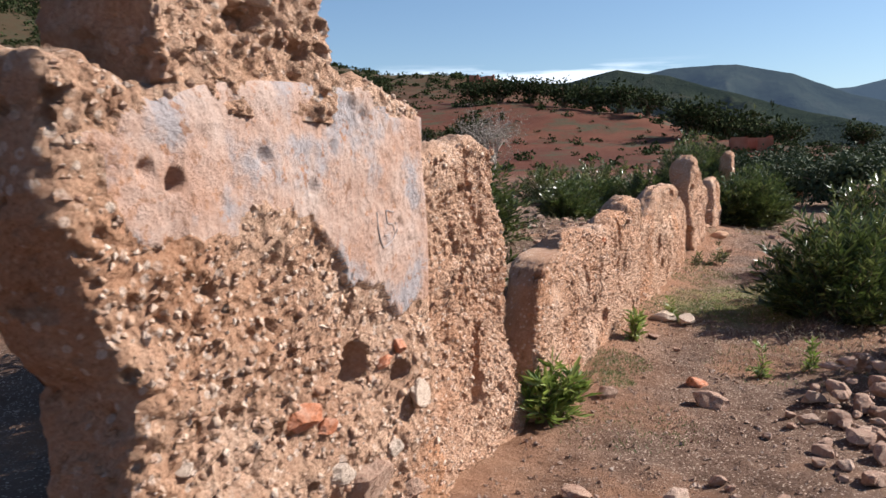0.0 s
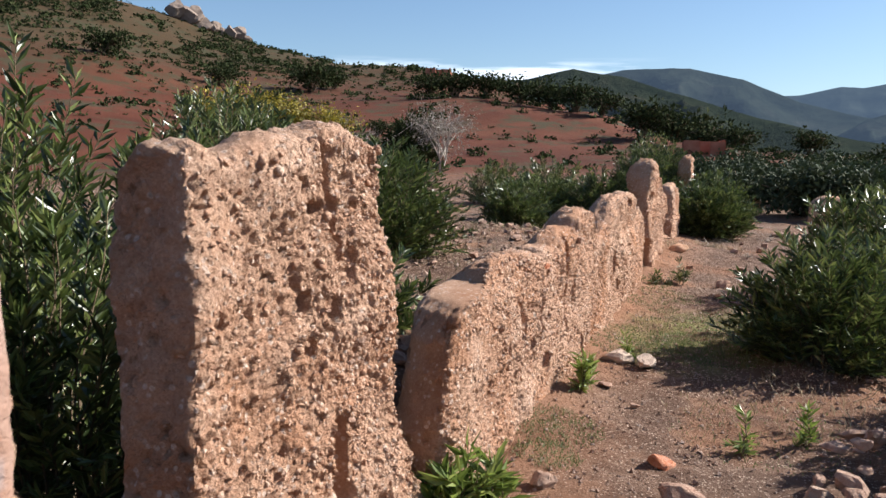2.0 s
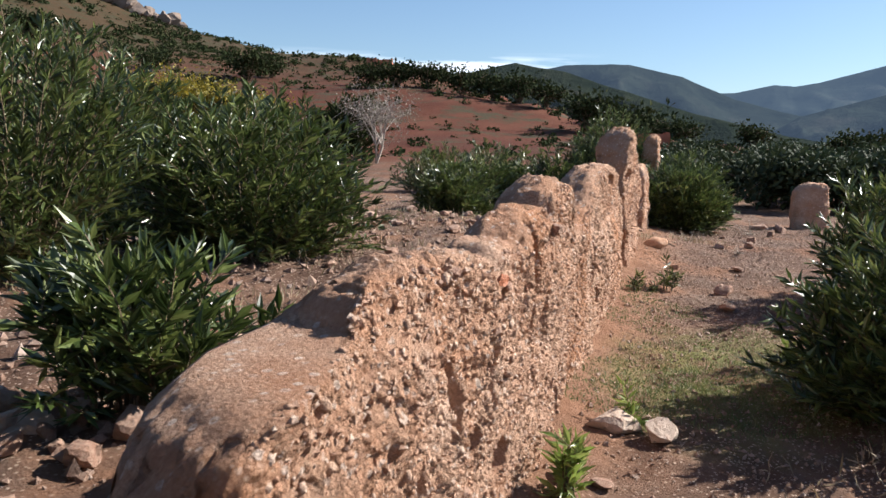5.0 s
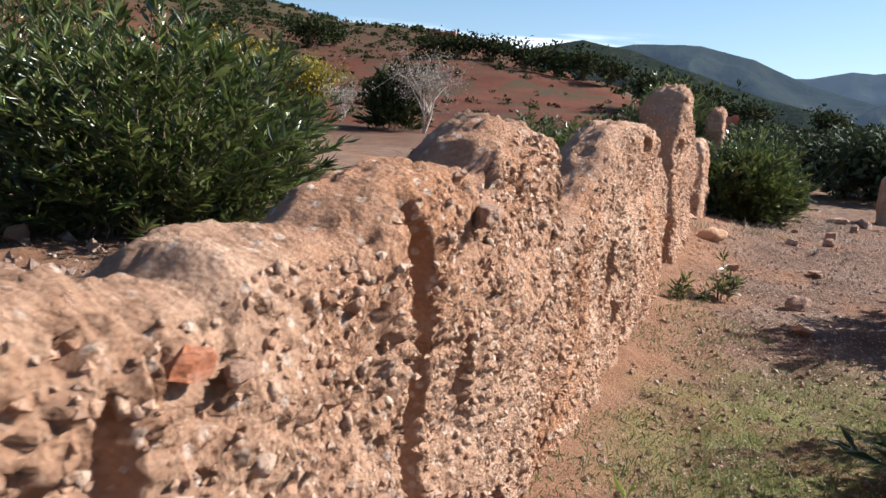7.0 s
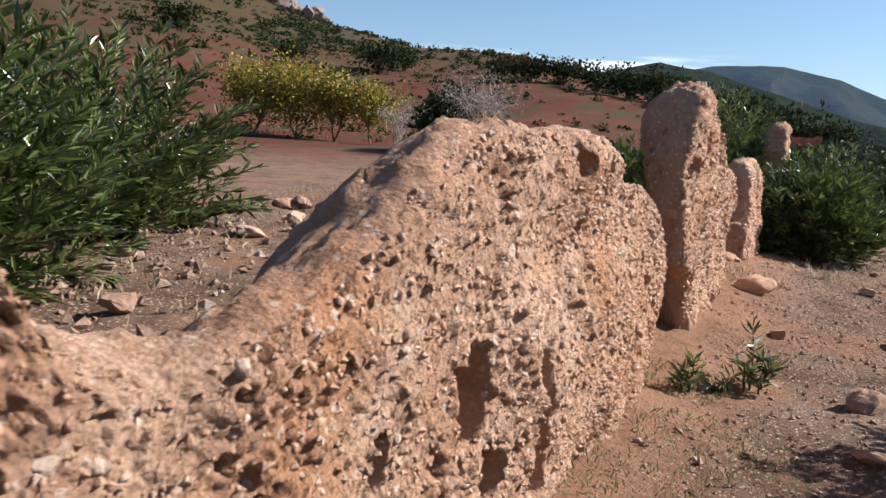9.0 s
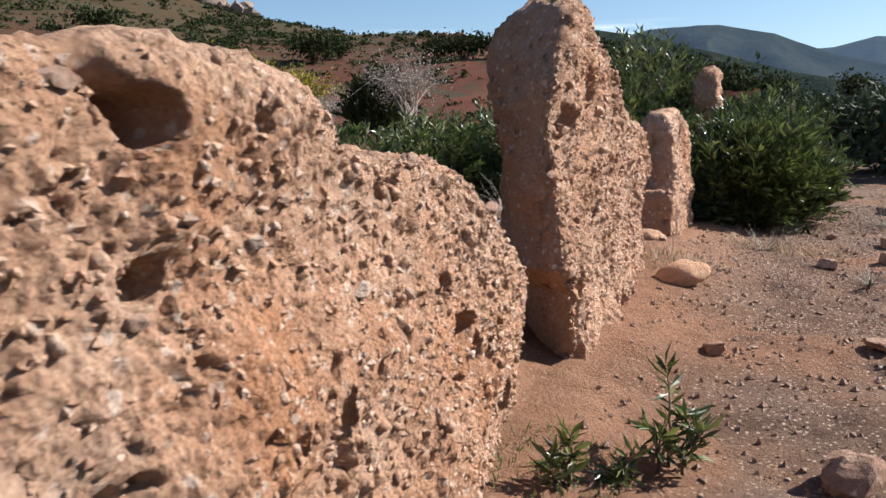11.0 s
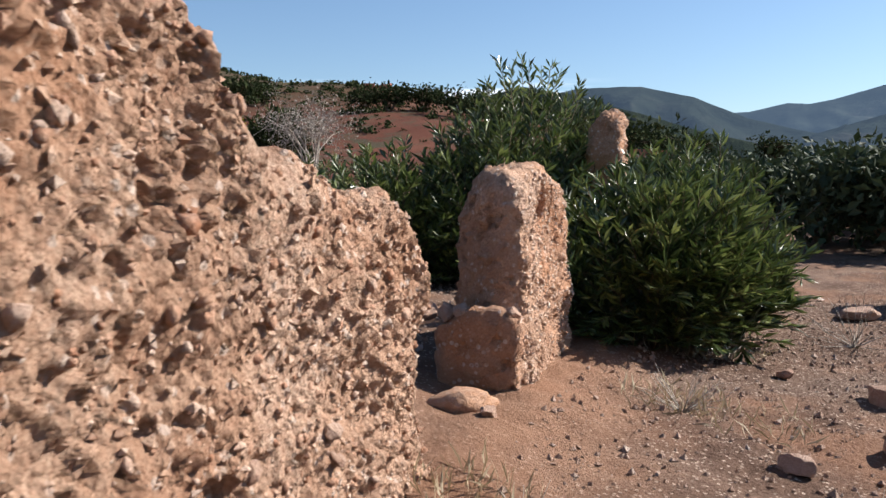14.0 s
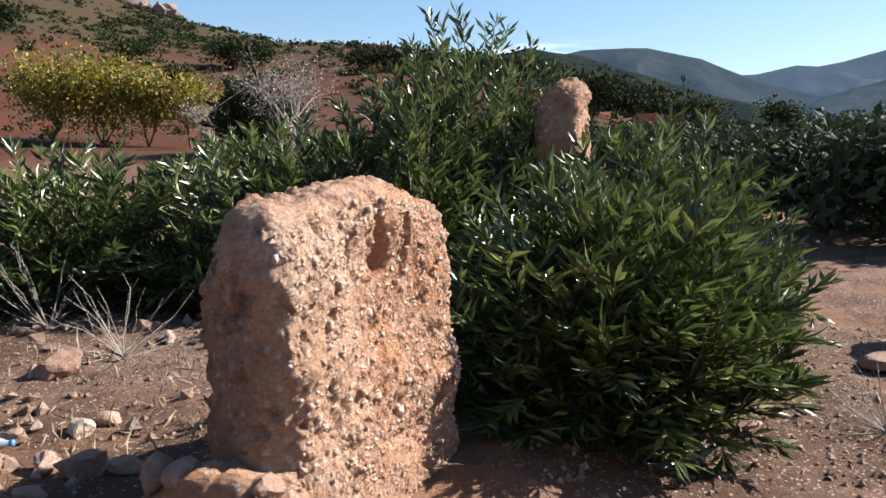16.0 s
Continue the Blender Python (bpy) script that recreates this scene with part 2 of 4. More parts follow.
# haze is painted as emission, stronger on the ridge and range than on the hill
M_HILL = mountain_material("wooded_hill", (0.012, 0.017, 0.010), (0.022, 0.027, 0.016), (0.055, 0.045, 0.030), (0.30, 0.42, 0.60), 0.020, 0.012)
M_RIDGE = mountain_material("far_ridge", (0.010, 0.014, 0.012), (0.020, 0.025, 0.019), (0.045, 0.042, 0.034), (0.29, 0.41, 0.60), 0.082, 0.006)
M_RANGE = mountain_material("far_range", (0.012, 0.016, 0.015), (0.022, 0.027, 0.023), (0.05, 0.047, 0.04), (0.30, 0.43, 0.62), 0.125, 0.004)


# ---- numeric noise ----
def lattice(ix, iy, iz, seed):
    h = (ix.astype(np.int64) * 374761393 + iy.astype(np.int64) * 668265263 + iz.astype(np.int64) * 1274126177 + seed * 982451653) & 0xFFFFFFFF
    h = ((h ^ (h >> 13)) * 1274126177) & 0xFFFFFFFF
    h = ((h ^ (h >> 15)) * 2246822519) & 0xFFFFFFFF
    return ((h ^ (h >> 16)) & 0xFFFFFF) / float(0xFFFFFF)


def value_noise(p, seed=0):
    i = np.floor(p).astype(np.int64)
    f = p - i
    f = f * f * (3 - 2 * f)
    out = 0
    for a in (0, 1):
        for b in (0, 1):
            for c in (0, 1):
                w = (f[:, 0] if a else 1 - f[:, 0]) * (f[:, 1] if b else 1 - f[:, 1]) * (f[:, 2] if c else 1 - f[:, 2])
                out = out + w * lattice(i[:, 0] + a, i[:, 1] + b, i[:, 2] + c, seed)
    return out * 2 - 1


def fbm(p, octaves=4, seed=0, gain=0.5):
    out, amp = 0, 1.0
    for o in range(octaves):
        out = out + amp * value_noise(p * 2.03 ** o + 17.3 * o, seed + o)
        amp *= gain
    return out


def worley(p, seed=0):
    """Distance to the nearest feature point, and that cell's random number."""
    i = np.floor(p).astype(np.int64)
    best, tag = np.full(len(p), 9.0), np.zeros(len(p))
    for a in (-1, 0, 1):
        for b in (-1, 0, 1):
            for c in (-1, 0, 1):
                q = i + np.array((a, b, c))
                x, y, z = q[:, 0], q[:, 1], q[:, 2]
                d = np.sqrt((x + lattice(x, y, z, seed) - p[:, 0]) ** 2 + (y + lattice(x, y, z, seed + 1) - p[:, 1]) ** 2 + (z + lattice(x, y, z, seed + 2) - p[:, 2]) ** 2)
                near = d < best
                best = np.where(near, d, best)
                tag = np.where(near, lattice(x, y, z, seed + 3), tag)
    return best, tag


def smooth(x, a, b):
    t = np.clip((x - a) / (b - a), 0, 1)
    return t * t * (3 - 2 * t)


# ---- mesh helpers ----
def mesh_from(name, verts, faces, material, smooth_shade=True):
    """A mesh from numpy vertices and an array of triangles or quads."""
    me = bpy.data.meshes.new(name)
    verts, faces = np.asarray(verts, np.float32), np.asarray(faces, np.int32)
    k = faces.shape[1]
    me.vertices.add(len(verts))
    me.vertices.foreach_set("co", verts.ravel())
    me.loops.add(faces.size)
    me.loops.foreach_set("vertex_index", faces.ravel())
    me.polygons.add(len(faces))
    me.polygons.foreach_set("loop_start", np.arange(0, faces.size, k, dtype=np.int32))
    me.polygons.foreach_set("use_smooth", np.full(len(faces), smooth_shade))
    me.update(calc_edges=True)
    for m in material if isinstance(material, (list, tuple)) else [material]:
        me.materials.append(m)
    return me


def holder(name, at, label, category, group="", kind=""):
    ob = new(name)
    ob.location = at
    ob.empty_display_size = 0.2
    return tagged(ob, label, category, group, kind)


def child(name, me, parent, label="", kind=""):
    ob = new(name, me)
    ob.parent = parent
    return tagged(ob, label, kind=kind)


# ---- ground and hills ----
def near_ground(x, y):
    z = np.interp(y, [-60, -2, 2.5, 5, 7, 9, 10.5, 14, 17, 19.5, 22, 26, 40, 60], [-0.2, -0.2, -0.3, -0.38, -0.36, -0.28, -0.2, -0.1, 0.02, 0.12, 0.18, 0.2, 0.35, 1.2])
    # a low bank of fallen earth along the wall's foot, and the raised mound by the far pillars
    z = z + 0.12 * np.exp(-((x + 2.1) / 0.45) ** 2) * smooth(y, 6.5, 9)
    z = z + 0.16 * np.exp(-((x + 2.2) / 0.9) ** 2 - ((y - 18.6) / 1.7) ** 2)
    # rubble-filled ground behind the wall, a little higher
    z = z + (0.62 * smooth(-x, 2.15, 2.75) * smooth(y, 3.5, 6.8) - 0.42 * smooth(y, 16.6, 19.6) * smooth(-x, 2.15, 2.75)) * smooth(-y, -70, -30)
    return z


SKY_AZ = [-180, -120, -75, -60, -45, -38, -30, -22, -16, -10, -4, 2, 10, 30, 90, 180]
SKY_EL = [3, 7, 11, 12, 11.0, 9.0, 7.7, 7.0, 5.5, 3.3, 2.0, 1.6, 1.0, 0.8, 1.0, 3]
SKY_R = [300, 320, 340, 340, 330, 320, 300, 260, 200, 140, 110, 100, 90, 90, 120, 300]


def terrain(x, y):
    x, y = np.asarray(x, float), np.asarray(y, float)
    dx, dy = x + 1, y - 8
    r = np.hypot(dx, dy)
    az = np.degrees(np.arctan2(dx, dy))
    crest = np.interp(az, SKY_AZ, SKY_R)
    el = np.interp(az, SKY_AZ, SKY_EL)
    top = 1.4 + crest * np.tan(np.radians(el))
    t = np.clip((r - 72) / (crest - 72), 0, 1)
    base = near_ground(np.clip(x, -60, 60), np.clip(y, -60, 60)) + np.clip(r - 26, 0, 30) * 0.022
    p = np.stack([x * 0.02, y * 0.02, x * 0], -1).reshape(-1, 3)
    rough = fbm(p, 4, 5).reshape(x.shape)
    rise = (top - 1.2) * (0.72 * t ** 1.05 + 0.28 * t ** 2.2)
    fall = np.clip(r - crest, 0, 4000) * 0.10
    z = base + rise - np.minimum(fall, 40) + rough * 2.6 * smooth(r, 75, 170)
    return z


def grow(lo, hi, step, reach, rate=1.075):
    inner = list(np.arange(lo, hi + step / 2, step))
    out, s, v = [], step, hi
    while v < reach:
        s *= rate
        v += s
        out.append(v)
    span = [v - hi for v in out]
    return np.array([lo - v for v in reversed(span)] + inner + out)


gx, gy = grow(-5.0, 1.5, 0.05, 3600), grow(3.8, 24.2, 0.05, 3600)
GX, GY = np.meshgrid(gx, gy)
GZ = terrain(GX, GY)
flat = np.stack([GX.ravel(), GY.ravel(), np.zeros(GX.size)], -1)
fade = smooth(np.hypot(GX + 1, GY - 12), 40, 18).ravel()
lumps = 0.035 * fbm(flat * 1.7, 4, 21) + 0.012 * fbm(flat * 9, 3, 22)
GZ = GZ + (lumps * fade).reshape(GX.shape)
nx, ny = len(gx), len(gy)
idx = np.arange(nx * ny).reshape(ny, nx)
quads = np.stack([idx[:-1, :-1], idx[:-1, 1:], idx[1:, 1:], idx[1:, :-1]], -1).reshape(-1, 4)
ground = tagged(new("ground", mesh_from("ground", np.stack([GX.ravel(), GY.ravel(), GZ.ravel()], -1), quads, M_GROUND)),
                "reddish dry dirt ground with gravel rising to red hills", "ground", kind="structure")


def ground_z(x, y):
    """Height of the ground sheet, between its grid points."""
    x, y = np.atleast_1d(np.asarray(x, float)), np.atleast_1d(np.asarray(y, float))
    i = np.clip(np.searchsorted(gx, x) - 1, 0, nx - 2)
    j = np.clip(np.searchsorted(gy, y) - 1, 0, ny - 2)
    u, v = (x - gx[i]) / (gx[i + 1] - gx[i]), (y - gy[j]) / (gy[j + 1] - gy[j])
    return (GZ[j, i] * (1 - u) + GZ[j, i + 1] * u) * (1 - v) + (GZ[j + 1, i] * (1 - u) + GZ[j + 1, i + 1] * u) * v


def gz(x, y):
    return float(ground_z(x, y)[0])


def mountain(name, label, dist, az, el, depth, material, seed, rough):
    """A ridge as a body of land: foot, slopes broken by spurs, crest and back."""
    a = np.radians(np.linspace(az[0], az[-1], 520))
    crest = dist * np.tan(np.radians(np.interp(np.degrees(a), az, el) + 0.42))
    v = np.linspace(0, 1, 46)
    A, V = np.meshgrid(a, v)
    H = np.meshgrid(crest, v)[0]
    shape = np.where(V < 0.72, (V / 0.72) ** 0.9, 1 - (np.clip(V - 0.72, 0, 1) / 0.28) ** 1.5)
    R = dist + depth * (V - 0.72)
    X, Y = -1 + R * np.sin(A), 8 + R * np.cos(A)
    p = np.stack([X.ravel(), Y.ravel(), np.zeros(X.size)], -1)
    n = fbm(p / (dist * 0.10), 6, seed, 0.55).reshape(X.shape)
    spurs = np.abs(fbm(p / (dist * 0.16), 4, seed + 9).reshape(X.shape))
    body = np.clip(1 - ((V - 0.36) / 0.36) ** 2, 0, 1)
    Z = H * shape - spurs * H * 0.55 * body + n * rough * (0.12 + body) - 30 * (V < 0.02) - 60 * (V > 0.98)
    m, k = X.shape
    ids = np.arange(m * k).reshape(m, k)
    q = np.stack([ids[:-1, :-1], ids[:-1, 1:], ids[1:, 1:], ids[1:, :-1]], -1).reshape(-1, 4)
    return tagged(new(name, mesh_from(name, np.stack([X.ravel(), Y.ravel(), Z.ravel()], -1), q, material)), label, "mountain", kind="structure")


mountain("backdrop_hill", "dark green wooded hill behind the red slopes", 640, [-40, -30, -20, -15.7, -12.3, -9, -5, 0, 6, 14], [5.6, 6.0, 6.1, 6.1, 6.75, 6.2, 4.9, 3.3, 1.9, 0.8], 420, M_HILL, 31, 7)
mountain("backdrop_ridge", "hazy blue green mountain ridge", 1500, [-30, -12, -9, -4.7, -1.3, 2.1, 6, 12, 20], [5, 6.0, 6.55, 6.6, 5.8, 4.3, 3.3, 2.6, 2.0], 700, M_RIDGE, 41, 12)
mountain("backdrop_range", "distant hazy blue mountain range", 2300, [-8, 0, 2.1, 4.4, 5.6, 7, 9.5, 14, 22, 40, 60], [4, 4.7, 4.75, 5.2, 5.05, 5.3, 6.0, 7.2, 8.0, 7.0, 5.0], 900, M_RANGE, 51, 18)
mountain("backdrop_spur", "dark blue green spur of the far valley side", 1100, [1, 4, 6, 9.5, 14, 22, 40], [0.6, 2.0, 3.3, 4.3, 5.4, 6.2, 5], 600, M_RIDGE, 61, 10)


# ---- the ruined rammed-earth wall ----
FRONT = -2.07


def box_grid(size, step, fine):
    """Points of five faces of a box (no underside) with their quads. size: thickness, length, height."""
    T, L, H = size
    faces = []
    for axes, fixed, s in (((1, 2), (0, 0.0), fine), ((1, 2), (0, T), step * 2), ((0, 2), (1, 0.0), step), ((0, 2), (1, L), step), ((1, 0), (2, H), step)):
        u = np.linspace(0, size[axes[0]], max(3, int(size[axes[0]] / s) + 1))
        v = np.linspace(0, size[axes[1]], max(3, int(size[axes[1]] / s) + 1))
        U, V = np.meshgrid(u, v)
        P = np.zeros((U.size, 3))
        P[:, axes[0]], P[:, axes[1]], P[:, fixed[0]] = U.ravel(), V.ravel(), fixed[1]
        ids = np.arange(U.size).reshape(U.shape)
        q = np.stack([ids[:-1, :-1], ids[:-1, 1:], ids[1:, 1:], ids[1:, :-1]], -1).reshape(-1, 4)
        flip = (fixed[0] == 0 and fixed[1] > 0) or (fixed[0] == 1 and fixed[1] == 0) 
        if flip ^ (fixed[0] == 2):
            q = q[:, ::-1]
        faces.append((P, q))
    return faces


def wall_block(name, label, front, thick, left, right, top, foot, radius, holes=(), grooves=(), plaster=None, seed=0, fine=0.012, rough=1.0, taper=0.0, skew=0.0, drop=0.10, bend=((0, 0), (99, 0))):
    """A block of weathered rammed earth. left, right: its ends as (height, y); top: (y, height); the front face looks to +x. skew: how far the left end turns away with depth. drop: fall of the top towards the back. bend: (y, x) offsets of the front."""
    lz, ly = zip(*left)
    rz, ry = zip(*right)
    ty, tz = zip(*top)
    L, y_min, y_max = max(ry) - min(ly), min(ly), max(ry)
    reach = min(L, 1.7)
    H = max(tz) - foot
    verts, quads, n0, is_plaster = [], [], 0, []
    for P, q in box_grid((thick, L, H), 0.017, fine):
        inner = np.clip(P, [radius, radius, 0], [thick - radius, L - radius, H - radius])
        d = P - inner
        dl = np.linalg.norm(d, axis=1, keepdims=True)
        N = d / np.maximum(dl, 1e-6)
        P = np.where(dl > 1e-6, inner + N * np.minimum(radius, dl), P)
        zc = foot + P[:, 2]
        y0, y1 = np.interp(zc, lz, ly), np.interp(zc, rz, ry)
        near_l, near_r = np.clip(1 - P[:, 1] / reach, 0, 1), np.clip(1 - (L - P[:, 1]) / reach, 0, 1)
        yy = y_min + P[:, 1] + (y0 - y_min) * near_l + (y1 - y_max) * near_r
        zz = foot + P[:, 2] / H * (np.interp(yy, ty, tz) - foot)
        zz = zz - drop * smooth(P[:, 0], thick * (0.55 if drop < 0.2 else 0.15), thick) * (P[:, 2] / H) ** 6
        y0, y1 = np.interp(zz, lz, ly), np.interp(zz, rz, ry)
        yy = y_min + P[:, 1] + (y0 - y_min + skew * P[:, 0]) * near_l + (y1 - y_max) * near_r
        xx = front + np.interp(yy, *zip(*bend)) - P[:, 0] * (1 - taper * (zz - foot) / H)
        N = np.stack([-N[:, 0], N[:, 1], N[:, 2]], -1)
        W = np.stack([xx, yy, zz], -1)
        frontness = np.clip(N[:, 0], 0, 1) ** 2
        coat = np.zeros(len(W))
        if plaster:
            coat = inside(yy + 0.05 * value_noise(W * 9, 5) + 0.03 * value_noise(W * 25, 6), zz + 0.05 * value_noise(W * 8 + 7, 7) + 0.02 * value_noise(W * 30, 8), plaster) * (frontness > 0.5)
        big = 0.045 * fbm(W / 0.55, 3, seed) + 0.012 * fbm(W / 0.16, 3, seed + 3)
        warp = np.stack([value_noise(W / 0.03, 61), value_noise(W / 0.03 + 9, 62), value_noise(W / 0.03 + 5, 63)], -1)
        # angular stones with flat faces, and the sockets of those that fell out; barer and stonier by patches
        bare = 0.55 + 0.45 * smooth(fbm(W / 0.35, 2, seed + 41), -0.35, 0.45)
        f1, tag = worley(W / 0.044 + 0.45 * warp, seed + 11)
        stones = np.where(tag > 0.45, (0.004 + 0.020 * (tag - 0.45)) * np.clip((0.62 - f1) / 0.18, 0, 1), 0) - np.where(tag < 0.09, 0.024 * np.clip((0.56 - f1) / 0.20, 0, 1), 0)
        f2, tag2 = worley(W / 0.023 + 0.35 * warp, seed + 15)
        small = np.where(tag2 > 0.45, 0.008 * np.clip((0.62 - f2) / 0.25, 0, 1), 0) - np.where(tag2 < 0.10, 0.011 * np.clip((0.6 - f2) / 0.25, 0, 1), 0)
        f4, tag4 = worley(W * np.array([1, 0.75, 1]) / 0.11 + 0.30 * warp, seed + 23)
        pits = -0.034 * np.where(tag4 < 0.16, smooth(-f4, -0.36, -0.16), 0)
        stones, small, pits = stones * bare, small * bare, pits * bare
        f3, tag3 = worley(W / 0.075, seed + 29)
        dents = -0.030 * np.where(tag3 < 0.16, np.clip(0.42 - f3, 0, 1) / 0.42, 0) * coat
        cover = 1 - 0.88 * coat
        disp = big * (1 - 0.6 * coat) * rough + (stones + small + pits) * cover * rough + 0.014 * coat + dents
        # weathered scoops
        for hy, hz, sy, sz, depth in holes:
            k = ((yy - hy) / sy) ** 2 + ((zz - hz) / sz) ** 2 + 0.25 * value_noise(W * 22, 77)
            disp = disp - depth * frontness * smooth(-k, -1.15, -0.75)
        for a, b, width, depth in grooves:
            (ya, za), (yb, zb) = a, b
            t = np.clip(((yy - ya) * (yb - ya) + (zz - za) * (zb - za)) / ((yb - ya) ** 2 + (zb - za) ** 2), 0, 1)
            dist = np.hypot(yy - ya - t * (yb - ya), zz - za - t * (zb - za)) + 0.02 * value_noise(W * 14, 78)
            disp = disp - depth * frontness * smooth(-dist, -width * 0.9, -width * 0.45)
        W = W + N * disp[:, None]
        verts.append(W)
        quads.append(q + n0)
        is_plaster.append(coat[q].mean(1) > 0.5)
        n0 += len(W)
    V, Q = np.concatenate(verts), np.concatenate(quads)
    base = holder(name, (front - thick / 2, (min(ly) + max(ry)) / 2, foot), label, "ruined wall")
    me = mesh_from("earth_core", V - np.array(base.location), Q, [M_EARTH, M_PLASTER])
    me.polygons.foreach_set("material_index", np.concatenate(is_plaster).astype(np.int32))
    child("earth_core", me, base)
    # pebbles standing out of the worn face
    rng = np.random.default_rng(seed + 500)
    F = verts[0]
    pick = rng.choice(len(F), min(int(L * H * 170), len(F)), replace=False)
    C = F[pick]
    if plaster:
        C = C[inside(C[:, 1], C[:, 2], plaster) < 0.5]
    C = C[C[:, 2] > foot + 0.2]
    R = 0.005 + 0.014 * rng.random(len(C)) ** 3
    pv, pf = pebble_cloud(C - np.array(base.location), R, rng)
    child("pebble_cover", mesh_from("pebble_cover", pv, pf, M_PEBBLE, True), base, "small stones bedded in the earth", "stuff")
    G = F[rng.choice(len(F), min(int(L * H * 620), len(F)), replace=False)]
    if plaster:
        G = G[inside(G[:, 1], G[:, 2], plaster) < 0.5]
    R = 0.004 + 0.010 * rng.random(len(G)) ** 2
    pv, pf = pebble_cloud(G + np.array([0.001, 0, 0]) - np.array(base.location), R, rng, True)
    child("grit_cover", mesh_from("grit_cover", pv, pf, M_PEBBLE, False), base, "angular grit in the earth", "stuff")
    return base, F


def inside(y, z, poly):
    """1 where (y, z) lies in the polygon."""
    hit = np.zeros(len(y), bool)
    for (y0, z0), (y1, z1) in zip(poly, poly[1:] + poly[:1]):
        cross = ((z0 > z) != (z1 > z)) & (y < (y1 - y0) * (z - z0) / ((z1 - z0) if z1 != z0 else 1e-9) + y0)
        hit ^= cross
    return hit.astype(float)


BALL_V = np.array([(1, 0, 0), (-1, 0, 0), (0, 1, 0), (0, -1, 0), (0, 0, 1), (0, 0, -1), (.6, .6, .6), (-.6, .6, .6), (.6, -.6, .6), (-.6, -.6, .6), (.6, .6, -.6), (-.6, .6, -.6), (.6, -.6, -.6), (-.6, -.6, -.6)])
BALL_F = []
for corner in range(6, 14):
    sx, sy, sz = np.sign(BALL_V[corner])
    a, b, c = (0 if sx > 0 else 1), (2 if sy > 0 else 3), (4 if sz > 0 else 5)
    tri = [(a, b, corner), (b, c, corner), (c, a, corner)]
    BALL_F += tri if sx * sy * sz > 0 else [t[::-1] for t in tri]
BALL_F = np.array(BALL_F)
OCTA_F = np.array([(0, 2, 4), (2, 1, 4), (1, 3, 4), (3, 0, 4), (2, 0, 5), (1, 2, 5), (3, 1, 5), (0, 3, 5)])


def pebble_cloud(C, R, rng, plain=False):
    """Many small angular stones at centres C with radii R."""
    n = len(C)
    ball, tris = (BALL_V[:6], OCTA_F) if plain else (BALL_V, BALL_F)
    V = ball[None] * (0.75 + 0.5 * rng.random((n, len(ball), 1)))
    V = V * (0.6 + 0.8 * rng.random((n, 1, 3)))
    ang = rng.random(n) * 6.283
    ca, sa = np.cos(ang)[:, None], np.sin(ang)[:, None]
    x, y, z = V[..., 0], V[..., 1], V[..., 2]
    y, z = y * ca - z * sa, y * sa + z * ca
    x, y = x * ca - y * sa, x * sa + y * ca
    V = np.stack([x, y, z], -1) * R[:, None, None] + C[:, None]
    Fc = tris[None] + (np.arange(n) * len(ball))[:, None, None]
    return V.reshape(-1, 3), Fc.reshape(-1, 3)


block_a, FA = wall_block(
    "wall_block", "tall stub of pinkish rammed earth wall with peeling pale plaster", -1.30, 0.28,
    [(-0.6, 1.36), (0.5, 1.32), (0.93, 1.27), (1.15, 1.30), (1.33, 1.20), (1.54, 1.12), (2.6, 1.10)],
    [(-0.6, 3.0), (0.2, 2.86), (0.7, 2.76), (1.1, 2.74), (2.6, 2.72)],
    [(1.0, 1.85), (1.2, 1.85), (1.38, 1.77), (1.6, 1.84), (2.2, 1.89), (2.5, 1.90), (2.75, 1.87)], -0.6, 0.05,
    holes=[(2.28, 1.0, 0.07, 0.07, 0.16), (2.5, 0.93, 0.05, 0.04, 0.07), (1.42, 1.60, 0.025, 0.025, 0.05), (1.55, 0.55, 0.08, 0.06, 0.05)],
    plaster=[(1.17, 1.70), (1.31, 1.47), (1.44, 1.47), (1.64, 1.45), (1.68, 1.54), (2.0, 1.46), (2.2, 1.31), (2.44, 1.17), (2.66, 1.12), (2.80, 1.12), (2.80, 1.80), (2.45, 1.82), (2.2, 1.86), (1.85, 1.89), (1.45, 1.79), (1.30, 1.74)], seed=1, fine=0.011, rough=1.15)
block_l, FL = wall_block(
    "wall_block", "broken upper remnant of earth wall resting on the plastered stub", -1.30, 0.40,
    [(1.7, 1.50), (1.9, 1.40), (2.1, 1.36), (2.6, 1.34)], [(1.7, 2.22), (1.92, 2.14), (2.2, 2.10), (2.6, 2.02)],
    [(1.4, 2.48), (1.8, 2.55), (2.2, 2.46)], 1.76, 0.06, holes=[(1.72, 2.0, 0.06, 0.04, 0.06), (1.95, 1.95, 0.05, 0.03, 0.05)], seed=10, fine=0.011, rough=1.4)
